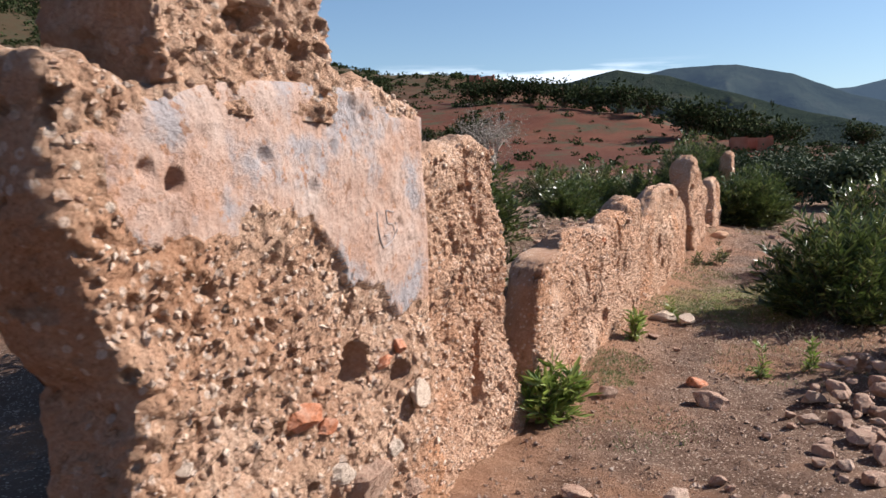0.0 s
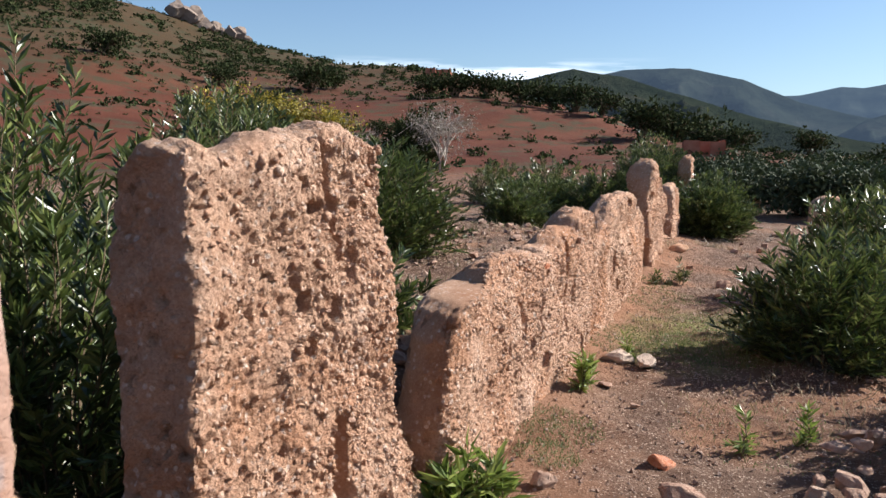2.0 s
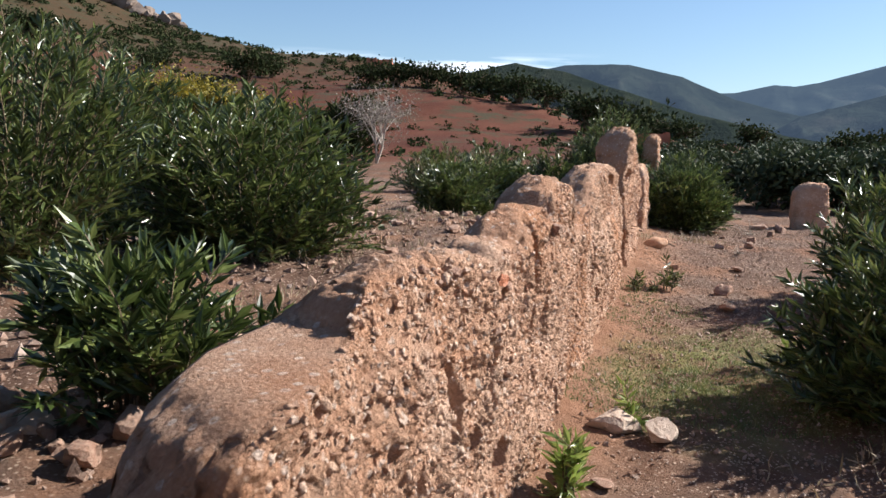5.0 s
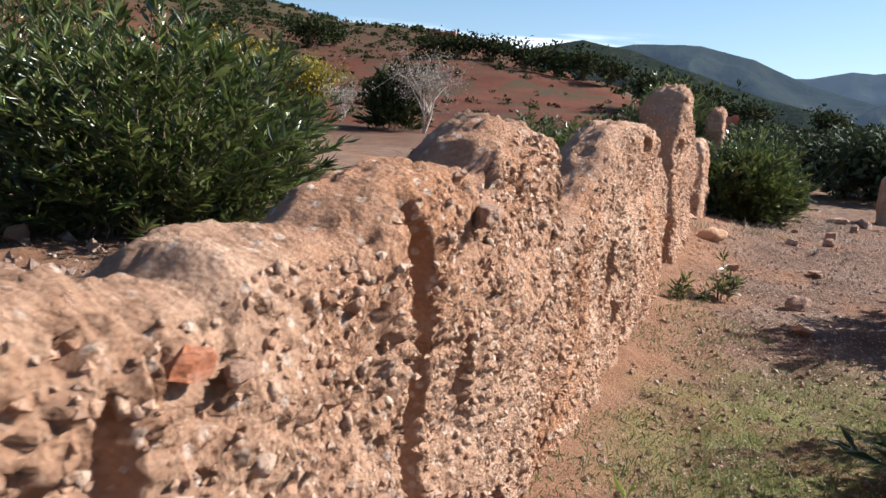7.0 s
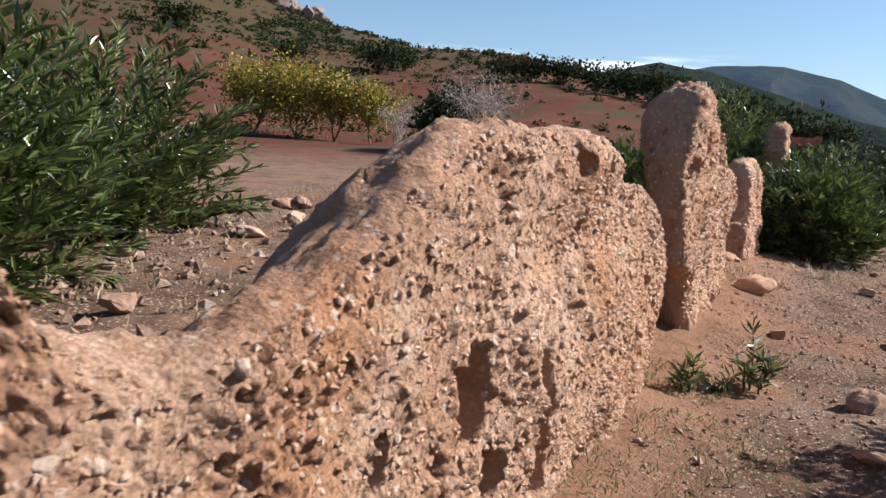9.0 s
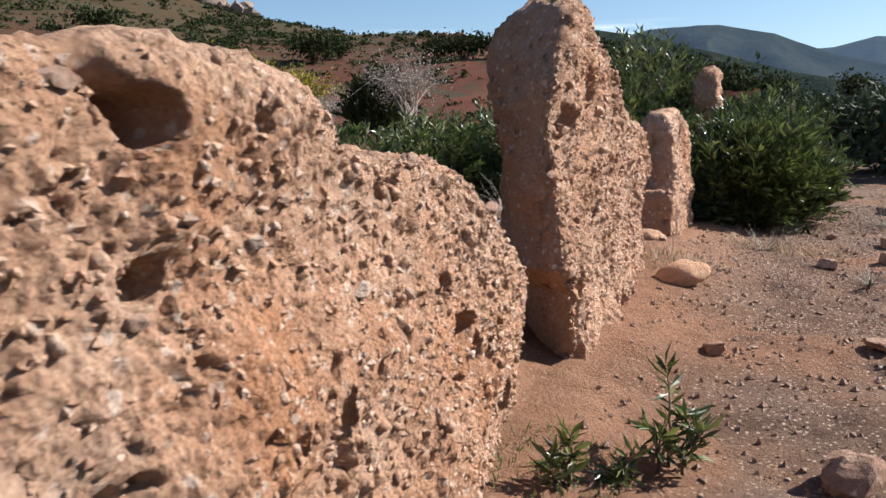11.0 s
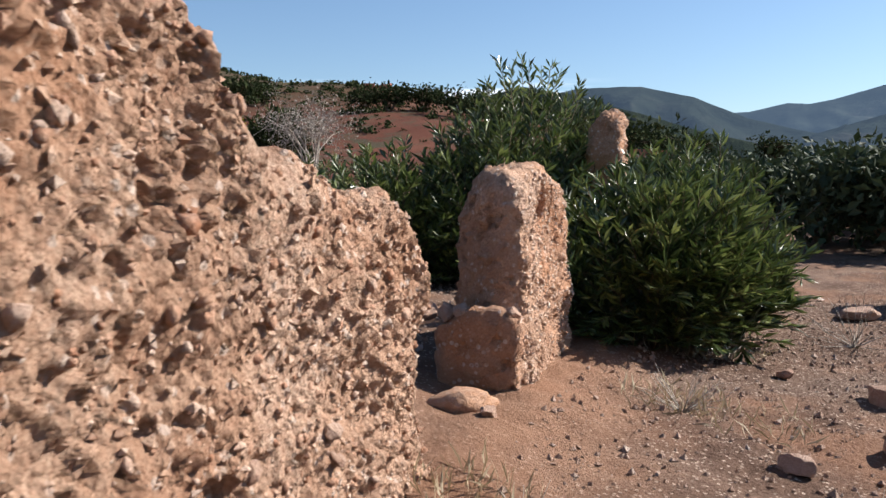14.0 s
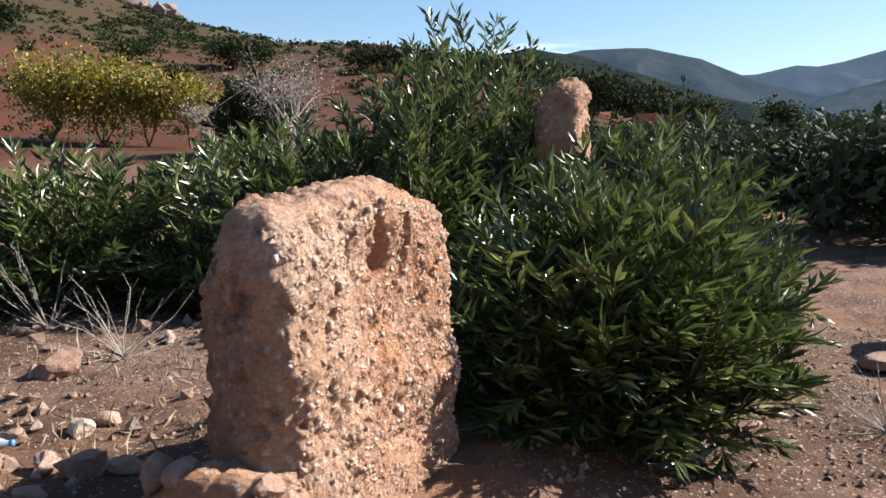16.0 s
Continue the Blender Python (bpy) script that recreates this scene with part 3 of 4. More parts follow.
block_b, FB = wall_block(
    "wall_block", "weathered standing block of rammed earth wall with deep groove", FRONT + 0.02, 0.33,
    [(-0.6, 4.1), (0.8, 4.08), (1.06, 4.1), (1.74, 4.03), (2, 4.03)],
    [(-0.6, 6.5), (-0.28, 6.28), (0.08, 5.95), (0.76, 5.60), (1.27, 5.53), (1.45, 5.56), (1.62, 5.55), (1.75, 5.49), (2, 5.47)],
    [(4.0, 1.74), (4.12, 1.76), (4.27, 1.70), (4.67, 1.79), (4.98, 1.82), (5.2, 1.79), (5.3, 1.82), (5.65, 1.78)], -0.6, 0.05,
    holes=[(4.99, 1.09, 0.055, 0.065, 0.25), (5.10, 1.25, 0.09, 0.11, 0.05), (5.08, 0.50, 0.07, 0.10, 0.13), (4.77, 1.14, 0.05, 0.05, 0.06), (5.13, 1.52, 0.06, 0.05, 0.08), (4.75, 1.61, 0.045, 0.035, 0.06), (4.79, 0.96, 0.05, 0.05, 0.06), (4.84, 1.52, 0.06, 0.03, 0.06), (5.2, 1.5, 0.05, 0.03, 0.06)],
    grooves=[((4.87, 1.85), (4.97, 1.42), 0.032, 0.08), ((4.97, 1.42), (5.03, 1.15), 0.03, 0.05), ((5.06, 0.56), (5.16, 0.1), 0.09, 0.13)], seed=2, fine=0.0105, rough=1.3)
block_c, FC = wall_block(
    "wall_block", "long low eroded stretch of rammed earth wall with notches", FRONT + 0.08, 0.36,
    [(-0.6, 6.10), (0.2, 6.14), (0.5, 6.18), (0.70, 6.24), (0.84, 6.36), (0.91, 6.52), (0.95, 6.95), (1.06, 7.02), (1.12, 7.12), (1.5, 7.2)],
    [(-0.6, 15.55), (0.2, 15.42), (0.45, 15.48), (0.62, 15.50), (0.8, 15.45), (1.5, 15.35)],
    [(6.0, 0.90), (6.35, 0.95), (6.98, 0.93), (7.03, 1.06), (7.10, 1.10), (7.5, 1.11), (7.95, 1.06), (8.12, 1.01), (8.25, 0.98), (8.40, 0.98), (8.46, 1.04), (8.72, 1.04), (8.88, 1.03), (9.0, 1.09), (9.25, 1.15), (9.71, 1.16), (9.76, 1.25), (9.95, 1.31), (10.2, 1.32),
     (10.46, 1.29), (10.54, 1.15), (10.63, 1.02), (10.80, 0.95), (11.06, 0.93), (11.35, 1.02), (11.52, 1.11), (11.70, 1.26), (11.95, 1.36), (12.4, 1.42), (13.25, 1.42), (13.52, 1.36), (13.74, 1.26), (14.0, 1.25), (14.28, 1.24), (14.46, 1.17), (14.62, 1.06), (14.84, 0.94), (15.08, 0.80), (15.28, 0.66), (15.45, 0.50)], -0.6, 0.10,
    holes=[(9.9, -0.02, 0.10, 0.16, 0.25), (11.50, 0.55, 0.045, 0.075, 0.22), (14.26, 0.80, 0.06, 0.05, 0.08), (14.40, 0.65, 0.10, 0.05, 0.12), (14.52, 0.55, 0.06, 0.05, 0.10), (13.61, 0.60, 0.055, 0.10, 0.20), (13.07, 1.28, 0.06, 0.05, 0.14), (13.05, 1.02, 0.05, 0.04, 0.08),
           (12.12, 0.56, 0.10, 0.17, 0.20), (12.26, 0.26, 0.08, 0.09, 0.16), (9.09, 1.09, 0.045, 0.04, 0.10), (9.51, 0.62, 0.04, 0.07, 0.10), (8.37, 0.86, 0.04, 0.035, 0.04), (8.05, 0.35, 0.06, 0.06, 0.07), (15.0, 0.22, 0.10, 0.09, 0.14), (8.6, 0.1, 0.09, 0.09, 0.07), (10.0, 1.13, 0.025, 0.07, 0.03), (10.22, 1.1, 0.025, 0.08, 0.03)],
    grooves=[((9.13, 1.00), (9.18, 0.80), 0.065, 0.15), ((9.18, 0.80), (9.22, 0.45), 0.085, 0.20), ((9.23, 0.45), (9.30, 0.12), 0.06, 0.14), ((12.97, 1.36), (13.07, 1.27), 0.05, 0.12), ((8.15, 0.9), (8.25, 0.3), 0.05, 0.05), ((12.6, 0.6), (12.7, 0.1), 0.06, 0.08), ((7.3, 0.8), (7.36, 0.2), 0.05, 0.07), ((7.75, 0.7), (7.85, 0.1), 0.05, 0.07)], fine=0.0095, seed=3, rough=1.25, skew=0.5, bend=((6, 0.02), (14.1, 0), (14.7, -0.05), (15.5, -0.20)))
block_e, FE = wall_block(
    "wall_block", "tall upright slab of eroded rammed earth with rounded top", FRONT + 0.02, 0.43,
    [(-0.6, 16.1), (0.0, 16.02), (0.25, 15.92), (0.5, 15.86), (0.62, 15.68), (0.82, 15.70), (1.1, 15.62), (1.4, 15.58), (1.6, 15.64), (1.78, 15.76), (1.95, 15.92)],
    [(-0.6, 18.45), (0.15, 18.32), (0.6, 18.2), (1.2, 18.1), (2, 18.1)],
    [(15.4, 1.60), (15.6, 1.80), (15.95, 1.90), (16.3, 1.86), (16.66, 1.82), (16.90, 1.67), (17.0, 1.52), (17.08, 1.40), (17.3, 1.38), (17.56, 1.38), (17.81, 1.33), (17.97, 1.20), (18.12, 0.98)], -0.6, 0.11,
    holes=[(15.84, 1.31, 0.075, 0.065, 0.07), (16.25, 1.44, 0.08, 0.05, 0.09), (15.80, 1.27, 0.06, 0.05, 0.05), (16.3, 1.50, 0.05, 0.10, 0.04), (16.6, 1.62, 0.04, 0.04, 0.04), (16.9, 0.75, 0.05, 0.04, 0.04)],
    grooves=[((16.0, 0.6), (16.05, 0.0), 0.05, 0.07)], seed=4, taper=0.04, skew=0.62, drop=0.14, rough=1.55)
block_f, FF = wall_block(
    "wall_block", "short squarish pillar of rammed earth with rounded top", FRONT, 0.46,
    [(-0.6, 19.85), (0.27, 19.72), (0.62, 19.64), (1.35, 19.52), (1.6, 19.52)],
    [(-0.6, 21.25), (0.1, 21.1), (0.6, 21.1), (1.3, 20.95), (1.6, 20.9)],
    [(19.3, 1.36), (19.6, 1.42), (20.2, 1.46), (20.7, 1.43), (21.0, 1.38)], -0.6, 0.13,
    holes=[(20.5, 1.25, 0.04, 0.12, 0.05), (20.8, 0.62, 0.06, 0.05, 0.05)],
    grooves=[((20.2, 1.5), (20.3, 1.2), 0.05, 0.05)], seed=5, taper=0.22, skew=0.35, drop=0.14, rough=1.3)
block_k, FK = wall_block(
    "wall_footing", "low wider earth footing under the squarish pillar", FRONT + 0.02, 0.41,
    [(-0.6, 19.56), (0.5, 19.46), (0.8, 19.43)], [(-0.6, 21.15), (0.7, 21.0)], [(19.4, 0.74), (20.0, 0.72), (20.4, 0.55), (21.1, 0.42)], -0.6, 0.05, seed=9, fine=0.014)
block_g, FG = wall_block(
    "wall_block", "ragged reddish pillar of rammed earth behind the oleanders", -2.08, 0.32,
    [(-0.6, 24.2), (1.2, 24.25), (1.7, 24.15), (2.2, 24.3)], [(-0.6, 24.9), (1.2, 24.75), (2.2, 24.65)],
    [(24.1, 2.05), (24.5, 2.16), (24.9, 2.05)], -0.6, 0.10, holes=[(24.5, 1.7, 0.12, 0.1, 0.08), (24.6, 1.4, 0.1, 0.1, 0.07)], seed=6, fine=0.02, rough=1.5)
block_h, FH = wall_block(
    "wall_block", "low weathered stump of rammed earth in the field", 1.5, 0.7,
    [(-0.6, 24.1), (1.2, 24.3)], [(-0.6, 25.1), (1.3, 24.8)], [(24, 1.1), (24.5, 1.2), (25, 1.12)], -0.6, 0.16, seed=7, fine=0.03)
block_i, FI = wall_block(
    "wall_block", "square stump of earth wall with flat pale top", -0.2, 1.0,
    [(-0.6, 36), (2, 36.1)], [(-0.6, 37.4), (2, 37.3)], [(36, 1.45), (37.4, 1.5)], -0.6, 0.10, seed=8, fine=0.05)


# ---- stones ----
def rock_mesh(name, seed, material, squash=(1, 1, 0.7), level=3, edge=0.55):
    """An angular stone of unit radius, cut by random planes and roughened."""
    bm = bmesh.new()
    bmesh.ops.create_icosphere(bm, subdivisions=level, radius=1.0)
    V = np.array([v.co[:] for v in bm.verts])
    rng = np.random.default_rng(seed)
    for _ in range(16):
        n = rng.normal(size=3)
        n /= np.linalg.norm(n)
        d = edge - 0.06 + 0.3 * rng.random()
        s = np.clip(V @ n - d, 0, None)
        V = V - s[:, None] * n
    V = V * (1 + 0.10 * fbm(V * 2.4 + seed * 7.1, 4, seed, 0.65)[:, None])
    V = V * np.array(squash)
    for v, c in zip(bm.verts, V):
        v.co = c
    me = bpy.data.meshes.new(name)
    bm.to_mesh(me)
    bm.free()
    me.polygons.foreach_set("use_smooth", np.full(len(me.polygons), edge > 0.7))
    me.materials.append(material)
    return me


ROCKS = [rock_mesh("rock", s, M_STONE, (1, 0.6 + 0.07 * (s % 5), 0.45 + 0.08 * (s % 4))) for s in range(8)]
PALE_ROCKS = [rock_mesh("rock", 40 + s, M_PALE, (1, 0.7, 0.5)) for s in range(2)]
ROUND_ROCK = rock_mesh("rock", 71, M_OCHRE, (1, 0.55, 0.5), 3, 0.80)
BRICKS = [rock_mesh("brick_lump", 60 + s, M_BRICK, (1, 0.7, 0.55)) for s in range(2)]
rock_rng = random.Random(4)


def rock(x, y, size, label, group="", mesh=None, lift=0.30, spin=None, name="rock"):
    ob = new(name, mesh or rock_rng.choice(ROCKS))
    spin = rock_rng.uniform(0, 6.28) if spin is None else spin
    ob.matrix_world = Matrix.LocRotScale((x, y, gz(x, y) + size * lift), Euler((rock_rng.uniform(-.25, .25), rock_rng.uniform(-.25, .25), spin)), (size, size, size))
    return tagged(ob, label, "rock", group)


# single stones by the path
rock(-0.74, 7.10, 0.17, "rough flat brown boulder lying on the path", spin=0.2)
rock(-1.60, 6.95, 0.12, "reddish stone beside the foot of the wall")
rock(-0.95, 7.75, 0.16, "lump of fallen red earth on the path", mesh=BRICKS[0], lift=0.0)
rock(-1.62, 10.05, 0.22, "pale limestone slab beside the low wall", mesh=PALE_ROCKS[0], lift=0.2, spin=0.4)
rock(-1.35, 10.0, 0.15, "pale limestone slab beside the low wall", mesh=PALE_ROCKS[1], lift=0.25)
rock(-1.75, 9.25, 0.13, "rounded reddish stone at the wall foot", mesh=ROCKS[2], lift=0.5)
rock(-1.62, 9.3, 0.08, "small brown stone at the wall foot")
rock(-1.30, 8.9, 0.06, "small brown stone on the path")
rock(-0.72, 5.0, 0.11, "angular pale stone on the path")
rock(-1.3, 4.75, 0.12, "angular brown stone on the path")
rock(-0.35, 4.75, 0.14, "angular brown stone on the path")
rock(-1.0, 4.55, 0.09, "angular pale stone on the path")
rock(-1.77, 17.72, 0.20, "long smooth ochre stone by the upright slab", mesh=ROUND_ROCK, spin=0.35, lift=0.25)
rock(-0.82, 14.35, 0.13, "dark flat stone on the gravel")
rock(-0.86, 15.3, 0.17, "angular pink stone on the gravel")
rock(-1.45, 16.6, 0.09, "dark brown stone on the gravel")
rock(-0.62, 17.0, 0.10, "dark brown stone on the gravel")
rock(-0.80, 19.3, 0.10, "reddish stone on the gravel")
rock(-0.35, 19.7, 0.13, "reddish stone on the gravel")
rock(-0.25, 20.6, 0.16, "reddish stone on the gravel")
rock(-0.72, 21.1, 0.11, "reddish stone on the gravel")
rock(-0.85, 22.1, 0.10, "reddish stone on the gravel")
rock(0.1, 23.6, 0.22, "brown boulder at the edge of the gravel")
rock(0.2, 22.2, 0.15, "brown boulder at the edge of the gravel")
rock(0.45, 23.2, 0.2, "brown boulder at the edge of the gravel")
rock(-2.2, 19.02, 0.17, "pale ochre stone half buried at the foot of the pillar", mesh=ROUND_ROCK, lift=0.12)
rock(-2.05, 18.92, 0.08, "pale ochre stone half buried at the foot of the pillar", lift=0.1)
for k in range(9):
    rock(-1.9 + 0.11 * k + rock_rng.uniform(-.05, .05), 21.75 + 0.05 * k + rock_rng.uniform(-.15, .15), rock_rng.uniform(0.07, 0.15), "reddish brown stone under the oleander", "stones under the oleander")
# heap of stones beside the path
for k in range(105):
    u = rock_rng.random()
    x = 0.45 + rock_rng.gauss(0, 0.33)
    y = 7.35 + rock_rng.gauss(0, 0.8) + 0.5 * x
    if x < -0.15:
        continue
    ob = rock(x, y, 0.035 + 0.125 * rock_rng.random() ** 1.8, "angular reddish field stone in a loose heap", "stones of the heap")
    ob.location.z += max(0.0, 0.40 - 0.5 * math.hypot(x - 0.6, y - 7.9)) * rock_rng.random()
for k in range(28):
    x, y = rock_rng.uniform(-0.75, 1.2), rock_rng.uniform(4.2, 7.2)
    rock(x, y, rock_rng.uniform(0.03, 0.09), "small angular stone strewn beside the path", "strewn stones")
# rubble behind the wall
for x, y, s in ((-3.6, 16.9, 0.15), (-3.85, 17.5, 0.17), (-6.0, 18.7, 0.2), (-4.66, 17.8, 0.16), (-4.9, 17.4, 0.12), (-3.4, 16.5, 0.1), (-4.2, 17.6, 0.13), (-5.3, 18.1, 0.15), (-4.0, 18.0, 0.14), (-3.5, 17.9, 0.12), (-2.8, 7.3, 0.13), (-2.7, 6.7, 0.12), (-3.1, 7.0, 0.15), (-2.9, 7.8, 0.11), (-3.2, 6.5, 0.12), (-2.65, 6.3, 0.10)):
    rock(x, y, s, "reddish brown angular rubble stone behind the wall", "rubble behind the wall")
for k in range(80):
    y = rock_rng.uniform(6.8, 25)
    x = -2.85 - abs(rock_rng.gauss(0, 1)) * (1.0 if y < 12 else 2.0)
    rock(x, y, rock_rng.uniform(0.05, 0.16) * (1 if y < 11 else 1.2), "pinkish rubble stone lying behind the wall", "rubble behind the wall")

for k in range(75):
    y = rock_rng.uniform(5.9, 9.6)
    x = -2.72 - abs(rock_rng.gauss(0, 0.7))
    rock(x, y, 0.04 + 0.11 * rock_rng.random() ** 1.6, "pale pinkish rubble stone tumbled behind the low wall", "rubble behind the wall", mesh=rock_rng.choice(ROCKS + PALE_ROCKS))
for k in range(34):
    y = rock_rng.uniform(16.3, 22.2)
    x = -3.1 - abs(rock_rng.gauss(0, 1.0))
    rock(x, y, 0.03 + 0.10 * rock_rng.random() ** 1.8, "ochre rubble stone strewn behind the pillars", "rubble behind the wall", mesh=rock_rng.choice(ROCKS + PALE_ROCKS[:1]))


def face_stone(F, y, z, size, mesh, label, base, out=0.0, name="stone"):
    """A stone bedded in a wall face."""
    at = F[np.argmin((F[:, 1] - y) ** 2 + (F[:, 2] - z) ** 2)]
    ob = new(name, mesh)
    ob.parent = base
    m = Matrix.LocRotScale(Vector(at) + Vector((out, 0, 0)), Euler((rock_rng.uniform(-3, 3), rock_rng.uniform(-.3, .3), 1.57 + rock_rng.uniform(-.4, .4))), (size, size, size))
    ob.matrix_local = Matrix.Translation(-Vector(base.location)) @ m
    return tagged(ob, label)


face_stone(FA, 2.5, 1.02, 0.05, BRICKS[0], "fired red brick piece", block_a)
face_stone(FA, 2.42, 0.98, 0.045, BRICKS[1], "fired red brick piece", block_a)
face_stone(FA, 1.95, 0.92, 0.075, BRICKS[1], "fired red brick piece", block_a)
face_stone(FA, 2.05, 0.86, 0.05, BRICKS[0], "fired red brick piece", block_a)
for yy, zz, s in ((2.28, 0.62, 0.13), (2.12, 0.70, 0.08), (2.6, 0.84, 0.09), (1.85, 0.5, 0.07), (2.0, 0.42, 0.08), (2.45, 0.68, 0.06), (2.2, 0.45, 0.09), (2.55, 0.5, 0.08)):
    face_stone(FA, yy, zz, s, rock_rng.choice(ROCKS + PALE_ROCKS), "bedded limestone", block_a)
face_stone(FL, 1.78, 2.06, 0.06, PALE_ROCKS[0], "white stone", block_l)
face_stone(FA, 2.08, 1.26, 0.035, PALE_ROCKS[1], "grey stone", block_a)
for F, base, n in ((FA, block_a, 26), (FB, block_b, 40), (FC, block_c, 110), (FE, block_e, 40), (FF, block_f, 16)):
    for k in range(n):
        p = F[rock_rng.randrange(len(F))]
        if p[2] < 0.0 or (base is block_a and p[2] > 1.15):
            continue
        face_stone(F, p[1], p[2], rock_rng.uniform(0.016, 0.042), rock_rng.choice(ROCKS + PALE_ROCKS), "bedded stone", base)
face_stone(FC, 9.42, 1.06, 0.075, ROCKS[1], "square stone standing out of the wall", block_c, 0.03)
face_stone(FC, 8.29, 0.93, 0.05, BRICKS[0], "red stone standing out of the wall", block_c, 0.02)
face_stone(FC, 8.40, 0.90, 0.035, ROCKS[3], "stone standing out of the wall", block_c, 0.02)
face_stone(FE, 15.84, 1.26, 0.085, ROCKS[5], "pinkish stone standing out of the slab", block_e, 0.075)
face_stone(FC, 10.25, 1.255, 0.05, ROCKS[4], "loose stone on the wall top", block_c, -0.15)
for back, yy, size, k in ((-0.02, 19.50, 0.075, 2), (-0.11, 19.49, 0.085, 5), (-0.20, 19.5, 0.07, 0), (-0.28, 19.52, 0.09, 3), (-0.37, 19.50, 0.085, 6), (-0.16, 19.6, 0.07, 1)):
    face_stone(FK, yy, 0.76, size, ROCKS[k], "rounded stone lying on the footing", block_k, back)

# gravel strewn over the dirt
rng = np.random.default_rng(11)
n = 25000
px, py = rng.uniform(-1.9, 1.4, n), rng.uniform(3.8, 25, n)
px = np.where(rng.random(n) < 0.22, rng.uniform(-6.5, -2.8, n), px)
pr = 0.004 + 0.018 * rng.random(n) ** 4
pv, pf = pebble_cloud(np.stack([px, py, ground_z(px, py) + pr * 0.2], -1), pr, rng, True)
tagged(new("gravel", mesh_from("gravel", pv, pf, M_GRAVEL, False)), "loose pinkish gravel strewn over the dirt", "gravel", kind="stuff")

# small rubble over the fill behind the wall
n = 6000
px, py = -2.75 - np.abs(rng.normal(0, 1, n)) * 3.2, rng.uniform(6.5, 32, n)
pr = 0.010 + 0.045 * rng.random(n) ** 4
pv, pf = pebble_cloud(np.stack([px, py, ground_z(px, py) + pr * 0.3], -1), pr, rng, True)
tagged(new("rubble", mesh_from("rubble", pv, pf, M_GRAVEL, False)), "small broken stones strewn behind the wall", "rubble", kind="stuff")


# ---- plants ----
def leaves_mesh(name, base, direction, side, length, width, material, fold=0.25, droop=0.15):
    """Lance-shaped leaves: five points and four triangles each, folded along the midrib."""
    d = direction / np.maximum(np.linalg.norm(direction, axis=1, keepdims=True), 1e-6)
    s = np.cross(d, side)
    s = s / np.maximum(np.linalg.norm(s, axis=1, keepdims=True), 1e-6)
    up = np.cross(s, d)
    L, W = length[:, None], width[:, None]
    mid = base + d * L * 0.5
    pts = np.stack([base, mid + s * W * 0.5 + up * W * fold, mid - s * W * 0.5 + up * W * fold, base + d * L - up * L * droop, mid], 1)
    n = len(base)
    tri = np.array([(0, 4, 1), (0, 2, 4), (1, 4, 3), (4, 2, 3)])
    F = tri[None] + (np.arange(n) * 5)[:, None, None]
    return mesh_from(name, pts.reshape(-1, 3), F.reshape(-1, 3), material, False)


def tubes_mesh(name, paths, radii, material, sides=4):
    """Tapered tubes along polylines."""
    V, F, n0 = [], [], 0
    for P, (r0, r1) in zip(paths, radii):
        k = len(P)
        d = np.gradient(P, axis=0)
        d /= np.maximum(np.linalg.norm(d, axis=1, keepdims=True), 1e-6)
        a = np.cross(d, np.array([0.31, 0.87, 0.12]))
        a /= np.maximum(np.linalg.norm(a, axis=1, keepdims=True), 1e-6)
        b = np.cross(d, a)
        r = np.linspace(r0, r1, k)
        ring = [P + (a * math.cos(t) + b * math.sin(t)) * r[:, None] for t in np.arange(sides) * 2 * math.pi / sides]
        V.append(np.stack(ring, 1).reshape(-1, 3))
        i = np.arange(k - 1)[:, None] * sides
        j = np.arange(sides)[None]
        jn = (j + 1) % sides
        F.append((np.stack([i + j, i + jn, i + sides + jn, i + sides + j], -1)).reshape(-1, 4) + n0)
        n0 += k * sides
    return mesh_from(name, np.concatenate(V), np.concatenate(F), material)


